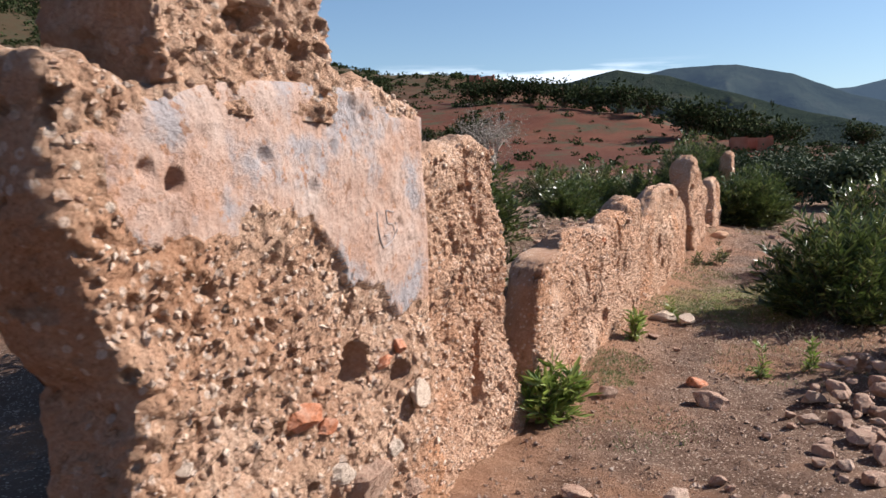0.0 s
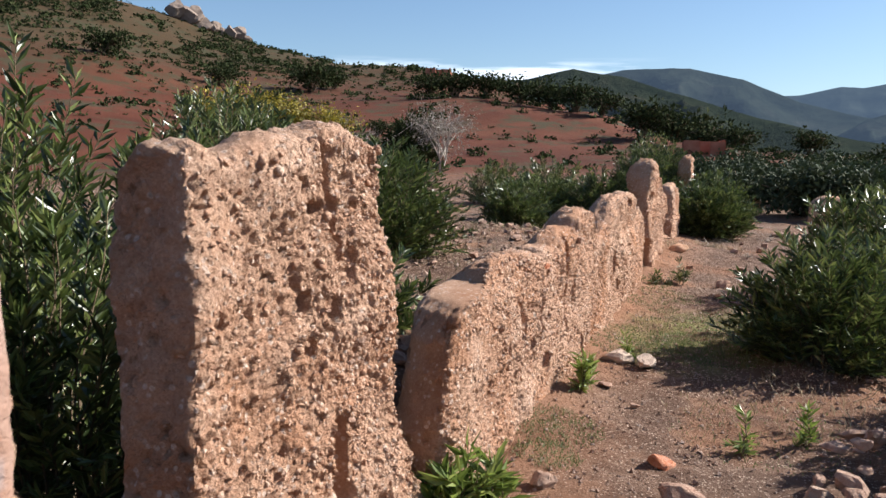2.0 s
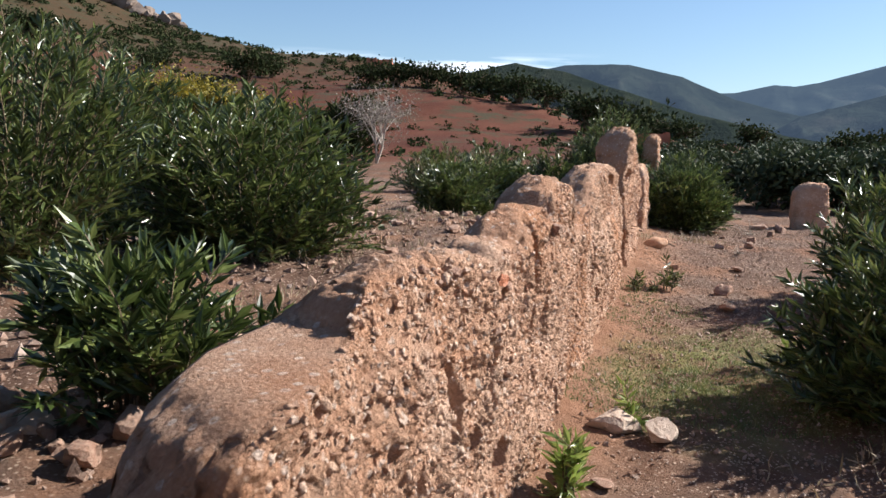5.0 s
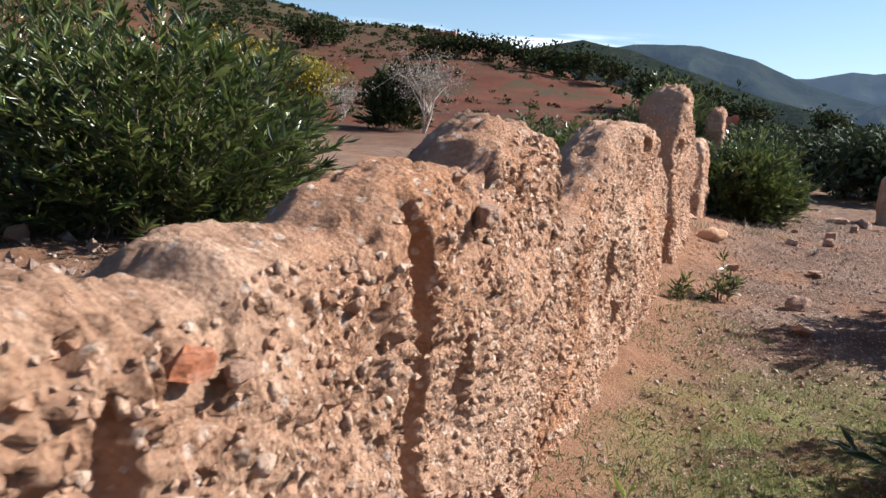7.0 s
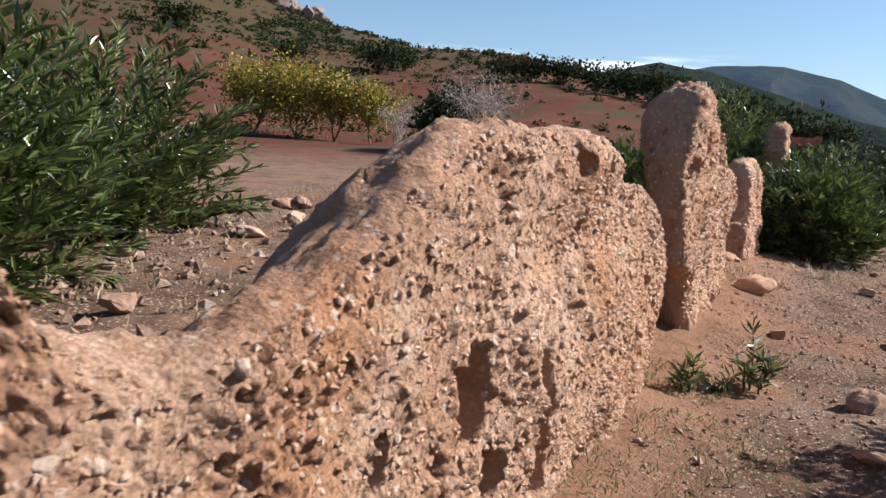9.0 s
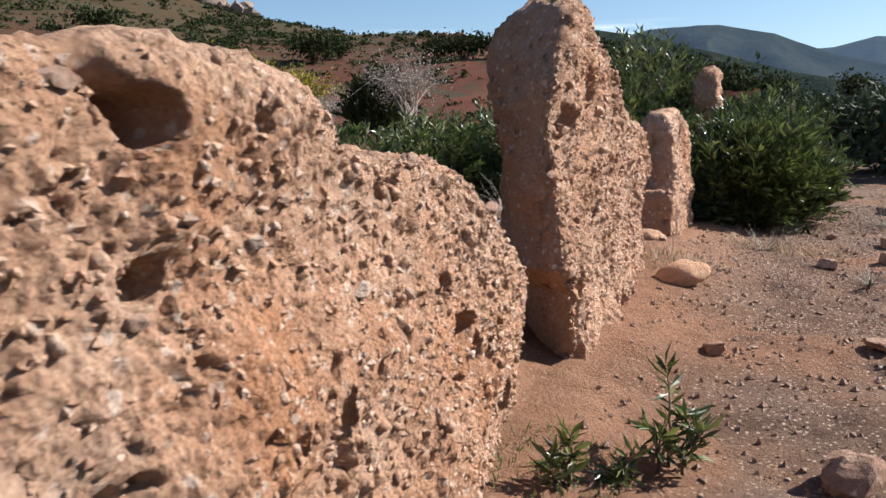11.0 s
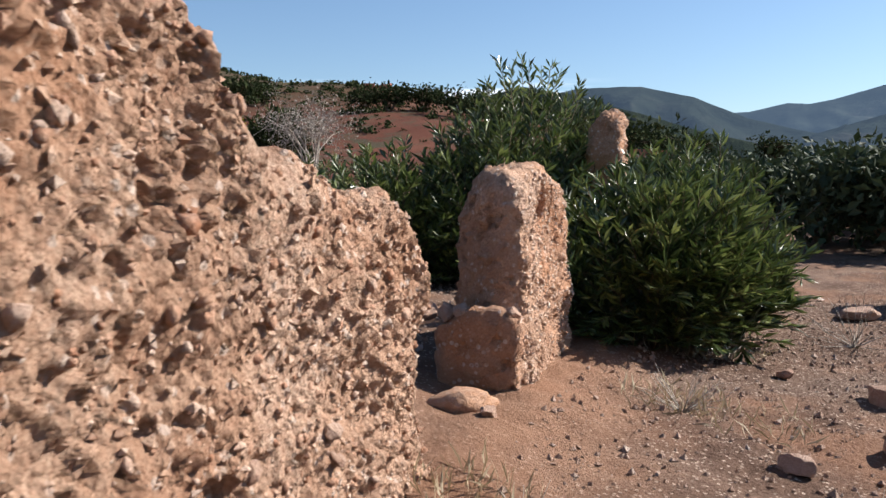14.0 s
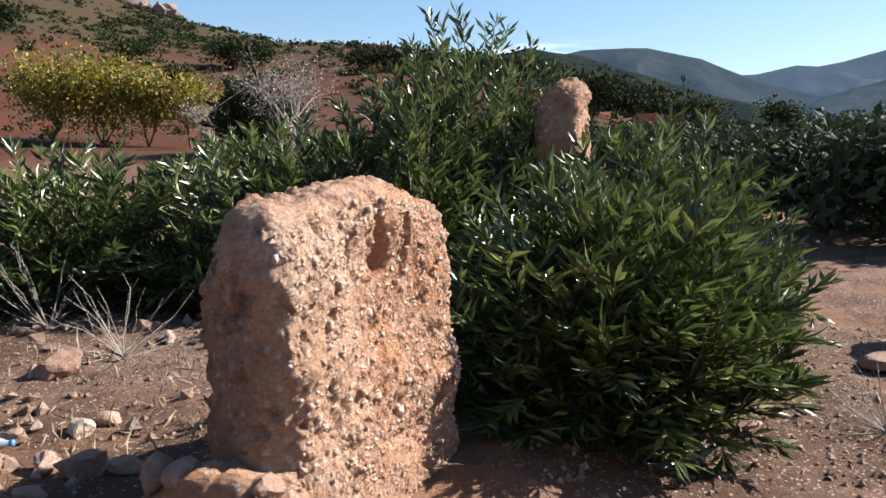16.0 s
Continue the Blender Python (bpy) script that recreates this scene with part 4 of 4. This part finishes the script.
def oleander(x, y, radius, height, stems, label, seed, leaf=0.145, whorls=15, material=None, group="", sink=0.0, name="oleander_bush", lean=(0, 0)):
    """A shrub of many arching stems, set with whorls of narrow leaves."""
    rng = np.random.default_rng(seed)
    base = holder(name, (x, y, gz(x, y) - sink), label, "shrub", group)
    paths, radii, B, D, S = [], [], [], [], []
    for k in range(int(stems * 1.2)):
        a = rng.uniform(0, 6.283)
        q = rng.random() ** 0.5
        th = q * 1.54
        start = np.array([math.cos(a), math.sin(a), 0]) * radius * 0.62 * q
        full = rng.uniform(0.74, 1.06)
        tall = max(0.10, math.cos(th) ** 0.8) * height * full
        out = radius * math.sin(th) * full
        tip = np.array([math.cos(a) * out + lean[0] * tall, math.sin(a) * out + lean[1] * tall, tall])
        t = np.linspace(0, 1, 7)[:, None]
        P = start * (1 - t) + (tip * np.array([1, 1, 0])) * t ** 1.6 + np.array([0, 0, 1]) * tall * (t * 1.15 - 0.15 * t ** 2)
        P = P + 0.03 * rng.normal(size=P.shape) * t
        paths.append(P)
        radii.append((0.009 + 0.004 * rng.random(), 0.003))
        for w in range(whorls):
            f = 1 - 0.86 * ((w + rng.random() * 0.7) / whorls) ** 1.5
            g = min(f, 0.999) * 6
            i = int(g)
            c = P[i] + (P[i + 1] - P[i]) * (g - i)
            ax = P[i + 1] - P[i]
            ax = ax / np.linalg.norm(ax)
            twist = rng.uniform(0, 6.283)
            for m in range(3):
                th = twist + m * 2.094
                o = np.array([math.cos(th), math.sin(th), 0.1 * rng.normal()])
                spread = rng.uniform(0.45, 1.0) * (1.30 - 0.50 * f)
                B.append(c)
                D.append(ax * (1.0 - 0.45 * spread) + o * spread + rng.normal(size=3) * 0.12)
                S.append(np.cross(ax, o) + rng.normal(size=3) * 0.15)
    B, D, S = np.array(B), np.array(D), np.array(S)
    ln = leaf * rng.uniform(0.65, 1.2, len(B))
    child("stem_tangle", tubes_mesh("stem_tangle", paths, radii, M_BARK, 3), base, "thin brown stems", "stuff")
    child("foliage", leaves_mesh("foliage", B, D, np.cross(D, np.cross(S, D)), ln, ln * rng.uniform(0.17, 0.25, len(B)), material or M_OLEANDER, 0.22, 0.06), base, "narrow glossy leaves")
    return base


DENSE = "dense dark green oleander bush with narrow glossy leaves"
# beside the path
oleander(0.25, 11.05, 0.95, 1.35, 170, "dark green oleander bush beside the dirt path", 1, sink=0.05)
oleander(1.4, 12.7, 1.05, 1.8, 170, "tall dark oleander bush in shade beside the path", 2)
oleander(1.0, 15.1, 1.0, 1.65, 170, "tall dark oleander bush in shade beside the path", 33)
# mostly out of view; added where its shadow falls across the stone heap
oleander(1.95, 9.3, 0.95, 1.7, 120, "tall dark oleander bush in shade beside the path", 3)
# behind the wall
oleander(-5.4, 12.2, 1.35, 1.55, 230, DENSE, 4)
oleander(-6.6, 14.6, 1.35, 1.65, 220, DENSE, 27)
oleander(-8.4, 13.4, 1.5, 2.5, 220, "tall oleander bush with upright leafy shoots", 5)
oleander(-6.4, 10.3, 1.2, 2.2, 170, "tall oleander bush with upright leafy shoots", 24)
oleander(-3.45, 8.1, 0.6, 0.75, 45, "small open oleander bush among rubble", 6)
oleander(-4.4, 6.6, 0.9, 1.7, 110, "tall oleander bush with upright leafy shoots", 7)
oleander(-3.45, 4.8, 0.95, 1.75, 150, DENSE, 25)
oleander(-4.7, 5.5, 1.1, 2.3, 130, "tall oleander bush with upright leafy shoots", 26)
oleander(-5.6, 20.0, 0.9, 1.12, 130, "low rounded dark oleander bush on rubble", 8)
oleander(-9.6, 31.5, 1.6, 1.6, 110, DENSE, 9, leaf=0.17)
oleander(-7.4, 31.0, 1.8, 1.7, 120, DENSE, 10, leaf=0.17)
# beyond the last pillar
oleander(-5.9, 23.2, 1.3, 1.2, 180, DENSE, 11)
oleander(-4.4, 23.6, 1.25, 1.37, 180, DENSE, 12)
oleander(-3.3, 23.9, 1.05, 1.72, 170, DENSE, 13)
oleander(-3.1, 24.75, 1.1, 2.3, 280, "tallest oleander bush, rounded, beside a ragged earth pillar", 14)
oleander(-1.58, 21.98, 0.98, 1.25, 330, "broad dark oleander bush spilling over the gravel", 15)
oleander(-1.4, 23.4, 1.05, 1.5, 220, "broad dark oleander bush spilling over the gravel", 16)


def shoot(x, y, height, fronds, seed, label, leaf=0.10, spread=0.35, material=None):
    return oleander(x, y, spread * height, height, fronds, label, seed, leaf, 9, material or M_SHOOT, name="young_shoot")


shoot(-1.88, 6.2, 0.52, 20, 101, "fan of bright young oleander shoots at the wall foot", 0.17, 0.42)
shoot(-1.74, 9.0, 0.45, 6, 102, "single upright green shoot on the path", 0.12, 0.15)
shoot(-1.55, 10.15, 0.30, 4, 103, "single upright green shoot behind a pale slab", 0.10, 0.2)
shoot(-0.42, 8.15, 0.30, 4, 104, "single upright green shoot on the path", 0.10, 0.15)
shoot(0.0, 8.45, 0.32, 4, 105, "single upright green shoot on the path", 0.10, 0.15)
shoot(-1.81, 14.84, 0.22, 4, 106, "clump of oleander shoots on the dirt bank", 0.09, 0.45, M_OLEANDER)
shoot(-1.49, 15.15, 0.40, 5, 107, "clump of oleander shoots on the dirt bank", 0.10, 0.32, M_OLEANDER)
shoot(-1.66, 15.0, 0.16, 3, 108, "low oleander shoot on the dirt bank", 0.08, 0.4, M_OLEANDER)
shoot(-0.35, 12.2, 0.3, 5, 109, "oleander shoots at the bush edge", 0.11, 0.4)


def tufts(name, spots, label, material, seed, length, count):
    """Patches of grass: many thin blades in one mesh."""
    rng = np.random.default_rng(seed)
    B = []
    for x, y, r, k in spots:
        a, q = rng.uniform(0, 6.283, int(k * count)), np.sqrt(rng.random(int(k * count))) * r
        B.append(np.stack([x + np.cos(a) * q, y + np.sin(a) * q], -1))
    B = np.concatenate(B)
    B = np.column_stack([B, ground_z(B[:, 0], B[:, 1]) - 0.004])
    D = rng.normal(size=B.shape) * 0.6 + np.array([0, 0, 1.0])
    D[:, 2] = np.abs(D[:, 2])
    ln = length * rng.uniform(0.4, 1.2, len(B))
    me = leaves_mesh(name, B, D, rng.normal(size=B.shape), ln, 0.004 + ln * 0.06, material, 0.1, 0.25)
    return tagged(new(name, me), label, "grass", kind="stuff")


tufts("green_grass", [(-0.9, 11.8, 0.95, 3), (-0.6, 12.9, 0.6, 1), (-1.5, 11.3, 0.5, 1.2), (-0.5, 11.2, 0.9, 3), (-1.0, 10.9, 0.7, 2), (-1.75, 8.0, 0.35, 1.4), (-1.7, 7.5, 0.25, 0.8), (-1.65, 10.6, 0.4, 1.0), (-1.5, 14.0, 0.45, 1), (-1.3, 6.2, 0.6, 0.6), (-0.2, 8.6, 0.8, 0.8), (-1.7, 13.2, 0.4, 0.8), (-4.8, 17.0, 1.2, 1.0), (-1.9, 14.9, 0.3, 0.5)],
      "sparse short green grass on the dirt", M_GRASS, 7, 0.045, 700)
tufts("dry_grass", [(-5, 16, 1.8, 3), (-6, 19, 2.0, 3), (-4, 12.5, 1.2, 2), (-3.6, 10, 0.8, 1.5), (-9, 24, 3, 4), (-1.35, 20.2, 0.3, 1), (-1.2, 21.9, 0.5, 1.5), (-0.9, 19.9, 0.3, 0.5), (-1.85, 18.1, 0.25, 1), (-1.6, 21.8, 0.5, 1), (-4.2, 21.0, 0.8, 1), (-3.4, 20.5, 0.5, 0.7), (0.6, 10.0, 0.9, 2), (-8, 18, 2.5, 2), (-0.3, 9.2, 0.8, 1)],
      "thin dry straw and dead stems on the gravel", M_DRY, 8, 0.13, 120)


def twig_bush(x, y, size, seed, label):
    rng = np.random.default_rng(seed)
    base = holder("dry_twigs", (x, y, gz(x, y)), label, "dry shrub")
    paths, radii = [], []
    for k in range(26):
        d = rng.normal(size=3) * np.array([1, 1, 0.4]) + np.array([0, 0, 0.8])
        d /= np.linalg.norm(d)
        P = np.array([d * size * t + rng.normal(size=3) * 0.04 * size * t for t in np.linspace(0, 1, 5)])
        P[:, 2] = np.abs(P[:, 2])
        paths.append(P)
        radii.append((0.0035, 0.001))
    child("twig_tuft", tubes_mesh("twig_tuft", paths, radii, M_GREYBARK, 3), base, kind="stuff")


twig_bush(-1.30, 20.1, 0.28, 1, "dead grey twig tuft on the gravel")
twig_bush(-1.65, 18.0, 0.22, 2, "dead grey twig tuft on the gravel")
twig_bush(-1.05, 21.6, 0.35, 3, "dead grey twig tuft on the gravel")
twig_bush(-1.75, 21.6, 0.3, 4, "dead grey twig tuft beside the oleander")
twig_bush(-0.55, 18.7, 0.2, 5, "dead grey twig tuft on the gravel")
twig_bush(-4.35, 21.7, 0.55, 6, "pale dead branches lying before the oleanders")
twig_bush(-5.3, 22.1, 0.6, 7, "pale dead branches lying before the oleanders")
twig_bush(-0.15, 22.3, 0.4, 8, "dead grey twig tuft at the gravel edge")


def bottle(x, y, yaw):
    """A crushed water bottle lying on its side."""
    base = holder("plastic_bottle", (x, y, gz(x, y) + 0.034), "pale blue crushed plastic bottle lying on the dirt", "bottle")
    base.rotation_euler = (0, 0, yaw)
    k = Mat("thin_plastic", 0.15, 0.6)
    k.color((0.50, 0.60, 0.68))
    k.b.inputs["Transmission Weight"].default_value = 0.45
    cap = Mat("cap_plastic", 0.4, 0.4)
    cap.color(cap.mix(cap.noise(40), (0.08, 0.20, 0.45), (0.10, 0.26, 0.52)))

    def lathe(name, prof, material):
        t = np.arange(20) * 2 * math.pi / 20
        V = np.concatenate([np.stack([np.full(20, u), r * np.cos(t) * (1 + 0.12 * np.sin(3 * t + 40 * u)), r * np.sin(t) * 0.92], -1) for u, r in prof])
        i, j = np.meshgrid(np.arange(len(prof) - 1) * 20, np.arange(20), indexing="ij")
        jn = (j + 1) % 20
        child(name, mesh_from(name, V, np.stack([i + j, i + jn, i + 20 + jn, i + 20 + j], -1).reshape(-1, 4), material), base)

    lathe("bottle_body", [(0, 0.004), (0, 0.030), (0.02, 0.036), (0.06, 0.034), (0.08, 0.029), (0.10, 0.034), (0.16, 0.036), (0.20, 0.026), (0.225, 0.014), (0.24, 0.013)], k.m)
    lathe("cap", [(0.238, 0.002), (0.238, 0.0155), (0.254, 0.0155), (0.255, 0.002)], cap.m)


bottle(-4.0, 20.2, 0.5)


def tree(name, x, y, height, spread, label, seed, bark, leaf, leaf_len, leaves, trunk=0.28, stems=1, clump=0.45, girth=0.09, fill=1.0, flat=0.8):
    """Tapered trunk, forking limbs, and a crown of many small leaves in clumps."""
    rng = np.random.default_rng(seed)
    base = holder(name, (x, y, gz(x, y) - 0.05), label, "tree")
    paths, radii, tips = [], [], []
    for s in range(stems):
        a = rng.uniform(0, 6.283)
        lean = np.array([math.cos(a), math.sin(a), 0]) * (0.12 if stems > 1 else 0.04) * height
        fork = np.array([0, 0, height * trunk]) + lean
        paths.append(np.linspace(0, 1, 5)[:, None] * fork)
        radii.append((girth, girth * 0.7))
        for k in range(max(4, 9 // stems + 2)):
            b = a + k * 2.4 + rng.uniform(-.4, .4)
            q = rng.uniform(0.35, 1.0)
            end = np.array([math.cos(b) * spread * q, math.sin(b) * spread * q, height * (0.55 + 0.42 * (1 - q * 0.7) * rng.uniform(0.7, 1.05))])
            t = np.linspace(0, 1, 6)[:, None]
            P = fork * (1 - t) + end * t + np.array([0, 0, 1]) * height * 0.10 * np.sin(t * 3.14)
            P += rng.normal(size=P.shape) * 0.03 * height * t * 0.5
            paths.append(P)
            radii.append((girth * 0.5, girth * 0.12))
            tips += [P[3], P[4], P[5]]
            for m in range(4):
                st = P[2 + m % 4]
                e2 = st + rng.normal(size=3) * np.array([spread, spread, height * 0.5]) * 0.30
                e2[2] = max(e2[2], height * 0.28)
                paths.append(np.linspace(0, 1, 4)[:, None] * (e2 - st) + st)
                radii.append((girth * 0.2, girth * 0.05))
                tips.append(e2)
    tips = np.array(tips)
    tips[:, 2] = np.minimum(tips[:, 2], height * 0.95)
    child("trunk", tubes_mesh("trunk", paths, radii, bark, 6), base, "branching trunk")
    c = tips[rng.integers(0, len(tips), leaves)]
    ball = rng.normal(size=c.shape)
    ball = ball / np.linalg.norm(ball, axis=1, keepdims=True) * rng.random((leaves, 1)) ** 0.4
    B = c + ball * clump * 1.35 * np.array([1, 1, flat]) * fill
    B[:, 2] = np.maximum(B[:, 2], 0.15)
    ln = leaf_len * rng.uniform(0.6, 1.3, leaves)
    child("crown", leaves_mesh("crown", B, rng.normal(size=B.shape), rng.normal(size=B.shape), ln, ln * 0.5, leaf, 0.15, 0.1), base, "leafy crown")
    return base


# yellow almond trees and the bare grey tree in the field
YL = "small tree with yellow autumn leaves at the field edge"
tree("almond_tree", -47.5, 66.5, 6.0, 3.1, YL, 201, M_BARK, M_YELLOW, 0.32, 4600, 0.2, 3, 0.85, flat=1.6)
tree("almond_tree", -44.0, 68.0, 6.3, 3.1, YL, 202, M_BARK, M_YELLOW, 0.32, 4600, 0.2, 3, 0.85, flat=1.6)
tree("almond_tree", -40.8, 69.0, 5.4, 2.3, YL, 203, M_BARK, M_YELLOW, 0.32, 3400, 0.24, 2, 0.7, flat=1.6)
tree("almond_tree", -37.6, 69.6, 5.0, 2.1, YL, 204, M_BARK, M_YELLOW, 0.32, 2800, 0.26, 1, 0.7, flat=1.6)
tree("grey_tree", -19.4, 51.0, 4.6, 2.4, "grey almost leafless tree standing in the field", 205, M_GREYBARK, M_GREYLEAF, 0.13, 2600, 0.22, 3, 0.5, 0.08)
tree("grey_tree", -28.5, 58.0, 3.0, 1.5, "small bare grey bush tree in the field", 207, M_GREYBARK, M_GREYLEAF, 0.12, 1200, 0.15, 4, 0.4, 0.05)
tree("dark_tree", -22.8, 53.5, 3.2, 1.7, "dense dark evergreen tree beside the grey tree", 206, M_BARK, M_SCRUB, 0.3, 3200, 0.06, 3, 0.6)
oleander(-21.6, 51.8, 2.0, 3.9, 60, "dark palm-like plant with stiff spiky fronds", 208, 0.75, 6, M_SCRUB, name="palm_bush")
OL = "grey green olive tree in a row beside the field"
for k, (x, y, h) in enumerate(((-3.4, 42, 2.1), (-0.9, 40, 2.2), (1.4, 38.6, 2.4), (3.6, 37.4, 2.4), (5.9, 36.2, 2.6), (8.4, 35.5, 2.6), (2.4, 45, 2.6), (6.4, 44, 2.8), (-1.4, 47, 2.4), (10.5, 41, 3.0), (0.9, 33.6, 2.3), (1.75, 30.9, 2.4), (3.9, 31.6, 2.5), (-0.7, 36.2, 2.1), (3.1, 34.6, 2.5), (6.3, 32.8, 2.6))):
    tree("olive_tree", x, y, h * 0.7, 1.45, OL, 220 + k, M_BARK, M_OLIVE, 0.22, 3200, 0.18, 2, 0.46)


def polar(az, dist):
    return -1 + dist * math.sin(radians(az)), 8 + dist * math.cos(radians(az))


for k, (az, dist, h, s) in enumerate(((-7.4, 118, 5.2, 4.0), (-5.4, 130, 6.4, 4.5), (-3.0, 118, 4.6, 4.0), (-1.4, 112, 3.4, 3.2), (3.4, 102, 3.0, 2.6), (9.0, 78, 2.6, 2.2), (11.0, 68, 2.6, 2.2), (13.2, 58, 2.4, 2.2), (-20.8, 165, 5.2, 4.2), (-22.4, 175, 4.6, 4.0), (-30.8, 190, 6.5, 5.5), (-29.2, 200, 5, 4), (-18.4, 165, 4.8, 4.2), (-16.2, 158, 5, 4.5), (-14.2, 150, 5, 4.5), (-12.3, 145, 4.8, 4.5), (-10.4, 140, 4.2, 4.0), (-44, 190, 5.5, 4.5), (-36.8, 185, 4.5, 3.8), (-39.5, 120, 2.6, 2.0), (-26.5, 120, 2.2, 2.0), (-33.5, 150, 3.0, 2.6))):
    x, y = polar(az, dist)
    tree("dark_tree", x, y, h, s, "dark evergreen tree on the red hillside", 260 + k, M_BARK, M_SCRUB, 0.16 * h, 1000, 0.06, 3, 0.24 * h, 0.2)


def scrub():
    """Low bushes over the hillsides, too many to count."""
    rng = np.random.default_rng(77)
    n = 34000
    az = rng.uniform(-75, 16, n)
    dist = 62 + 300 * rng.random(n) ** 0.8
    crest = np.interp(az, SKY_AZ, SKY_R)
    dens = value_noise(np.stack([az * 0.22, dist * 0.025, az * 0], -1), 3)
    keep = (dist < crest * 1.05) & (rng.random(n) < 0.08 + 0.60 * smooth(dist / crest, 0.45, 0.85) * smooth(dens, -0.3, 0.6) + 0.06 * smooth(dist / crest, 0.8, 1.0)) & (dist > 70)
    az, dist = az[keep], dist[keep]
    x, y = -1 + dist * np.sin(np.radians(az)), 8 + dist * np.cos(np.radians(az))
    size = (0.35 + 1.1 * rng.random(len(x)) ** 2) * (0.5 + dist / 280)
    k = 24
    C = np.repeat(np.stack([x, y, ground_z(x, y)], -1), k, 0)
    S = np.repeat(size, k)[:, None]
    off = rng.normal(size=C.shape)
    off = off / np.linalg.norm(off, axis=1, keepdims=True) * rng.uniform(0.35, 1.0, (len(C), 1)) * np.array([1.1, 1.1, 0.75])
    off[:, 2] = np.abs(off[:, 2]) 
    B = C + off * S
    ln = (0.55 * S[:, 0]) * rng.uniform(0.6, 1.2, len(C))
    me = leaves_mesh("scrub", B, rng.normal(size=B.shape), off + rng.normal(size=B.shape) * 0.4, ln, ln * 0.8, M_SCRUB, 0.2, 0.1)
    tagged(new("scrub", me), "dark low scrub bushes scattered over the red hillsides", "scrub", kind="stuff")


scrub()


# ---- far things ----
def cliff():
    x, y = polar(-37.2, 325)
    z0 = gz(x, y)
    base = holder("cliff", (x, y, z0), "pale grey rocky outcrop on the hill crest", "cliff")
    base["kind"] = "structure"
    for k in range(9):
        me = rock_mesh("crag", 80 + k, M_CLIFF, (1.0, 0.8, 0.9), 3, 0.5)
        ob = child("crag", me, base)
        u = k / 8
        px, py = polar(-39.2 + 4.4 * u, 322)
        s = (5.5, 6.5, 6, 5.2, 4.2, 3.4, 4.4, 5.2, 3.4)[k]
        ob.location = (px - x, py - y, gz(px, py) - z0 + s * 0.45)
        ob.scale = (s * 1.1, s * 1.1, s)


cliff()


def house(x, y, w, d, h, yaw, label):
    """A small roofless earth house: four walls with thickness, a doorway and a broken parapet."""
    base = holder("ruined_house", (x, y, gz(x, y) - 0.2), label, "house")
    base.rotation_euler = (0, 0, yaw)
    t = 0.5

    def wall(name, x0, y0, x1, y1, hh, lab=""):
        bm = bmesh.new()
        bmesh.ops.create_cube(bm, size=1.0)
        bmesh.ops.scale(bm, vec=(x1 - x0, y1 - y0, hh), verts=bm.verts)
        bmesh.ops.translate(bm, vec=((x0 + x1) / 2, (y0 + y1) / 2, hh / 2), verts=bm.verts)
        bmesh.ops.bevel(bm, geom=bm.edges[:], offset=0.06, segments=2, affect="EDGES")
        me = bpy.data.meshes.new(name)
        bm.to_mesh(me)
        bm.free()
        me.materials.append(M_HOUSE)
        child(name, me, base, lab)

    wall("wall", -w / 2, -d / 2, -w * 0.1, -d / 2 + t, h)
    wall("wall", w * 0.12, -d / 2, w / 2, -d / 2 + t, h * 0.92)
    wall("lintel", -w * 0.1, -d / 2, w * 0.12, -d / 2 + t * 0.9, 0.3)
    wall("wall", -w / 2, -d / 2 + t, -w / 2 + t, d / 2, h * 0.95)
    wall("wall", w / 2 - t, -d / 2 + t, w / 2, d / 2, h * 1.05)
    wall("wall", -w / 2 + t, d / 2 - t, w / 2 - t, d / 2, h)


k = Mat("red_adobe", 0.95, 0.1)
k.color(k.ramp(k.noise(0.8, 6), (0.35, (0.34, 0.12, 0.07)), (0.65, (0.46, 0.20, 0.13))))
k.bump(k.noise(6, 6), 0.05)
M_HOUSE = k.m
hx, hy = polar(-3.5, 95)
house(hx, hy, 4.6, 3.5, 1.9, 0.15, "small roofless ruined house of red earth on the field")
hx, hy = polar(-21.8, 230)
house(hx, hy, 7, 4, 3.0, 0.3, "small red earth hut high on the hillside")


# scratched scribbles on the plaster
def scribble(base, lines, x):
    k = Mat("scratched_lime", 0.9, 0.1)
    k.color(k.mix(k.noise(60, 4), (0.27, 0.235, 0.235), (0.36, 0.31, 0.30)))
    for line in lines:
        pts = []
        for y, z in line:
            near = FA[np.argmin((FA[:, 1] - y) ** 2 + (FA[:, 2] - z) ** 2)]
            pts.append((near[0] + 0.002, y, z))
        P = np.array(pts)
        t = np.linspace(0, len(P) - 1, 4 * len(P))
        P = np.stack([np.interp(t, np.arange(len(P)), P[:, i]) for i in range(3)], -1) - np.array(base.location)
        child("scratched_line", tubes_mesh("scratched_line", [P], [(0.0024, 0.0016)], k.m, 5), base, "pale scratched line")


scribble(block_a, [[(2.351, 1.489), (2.345, 1.441), (2.355, 1.396), (2.379, 1.371), (2.434, 1.385), (2.484, 1.419), (2.491, 1.445), (2.471, 1.449)],
                   [(2.464, 1.485), (2.414, 1.494), (2.411, 1.450), (2.450, 1.446), (2.469, 1.413)], [(2.387, 1.412), (2.416, 1.410)]], -1.28)
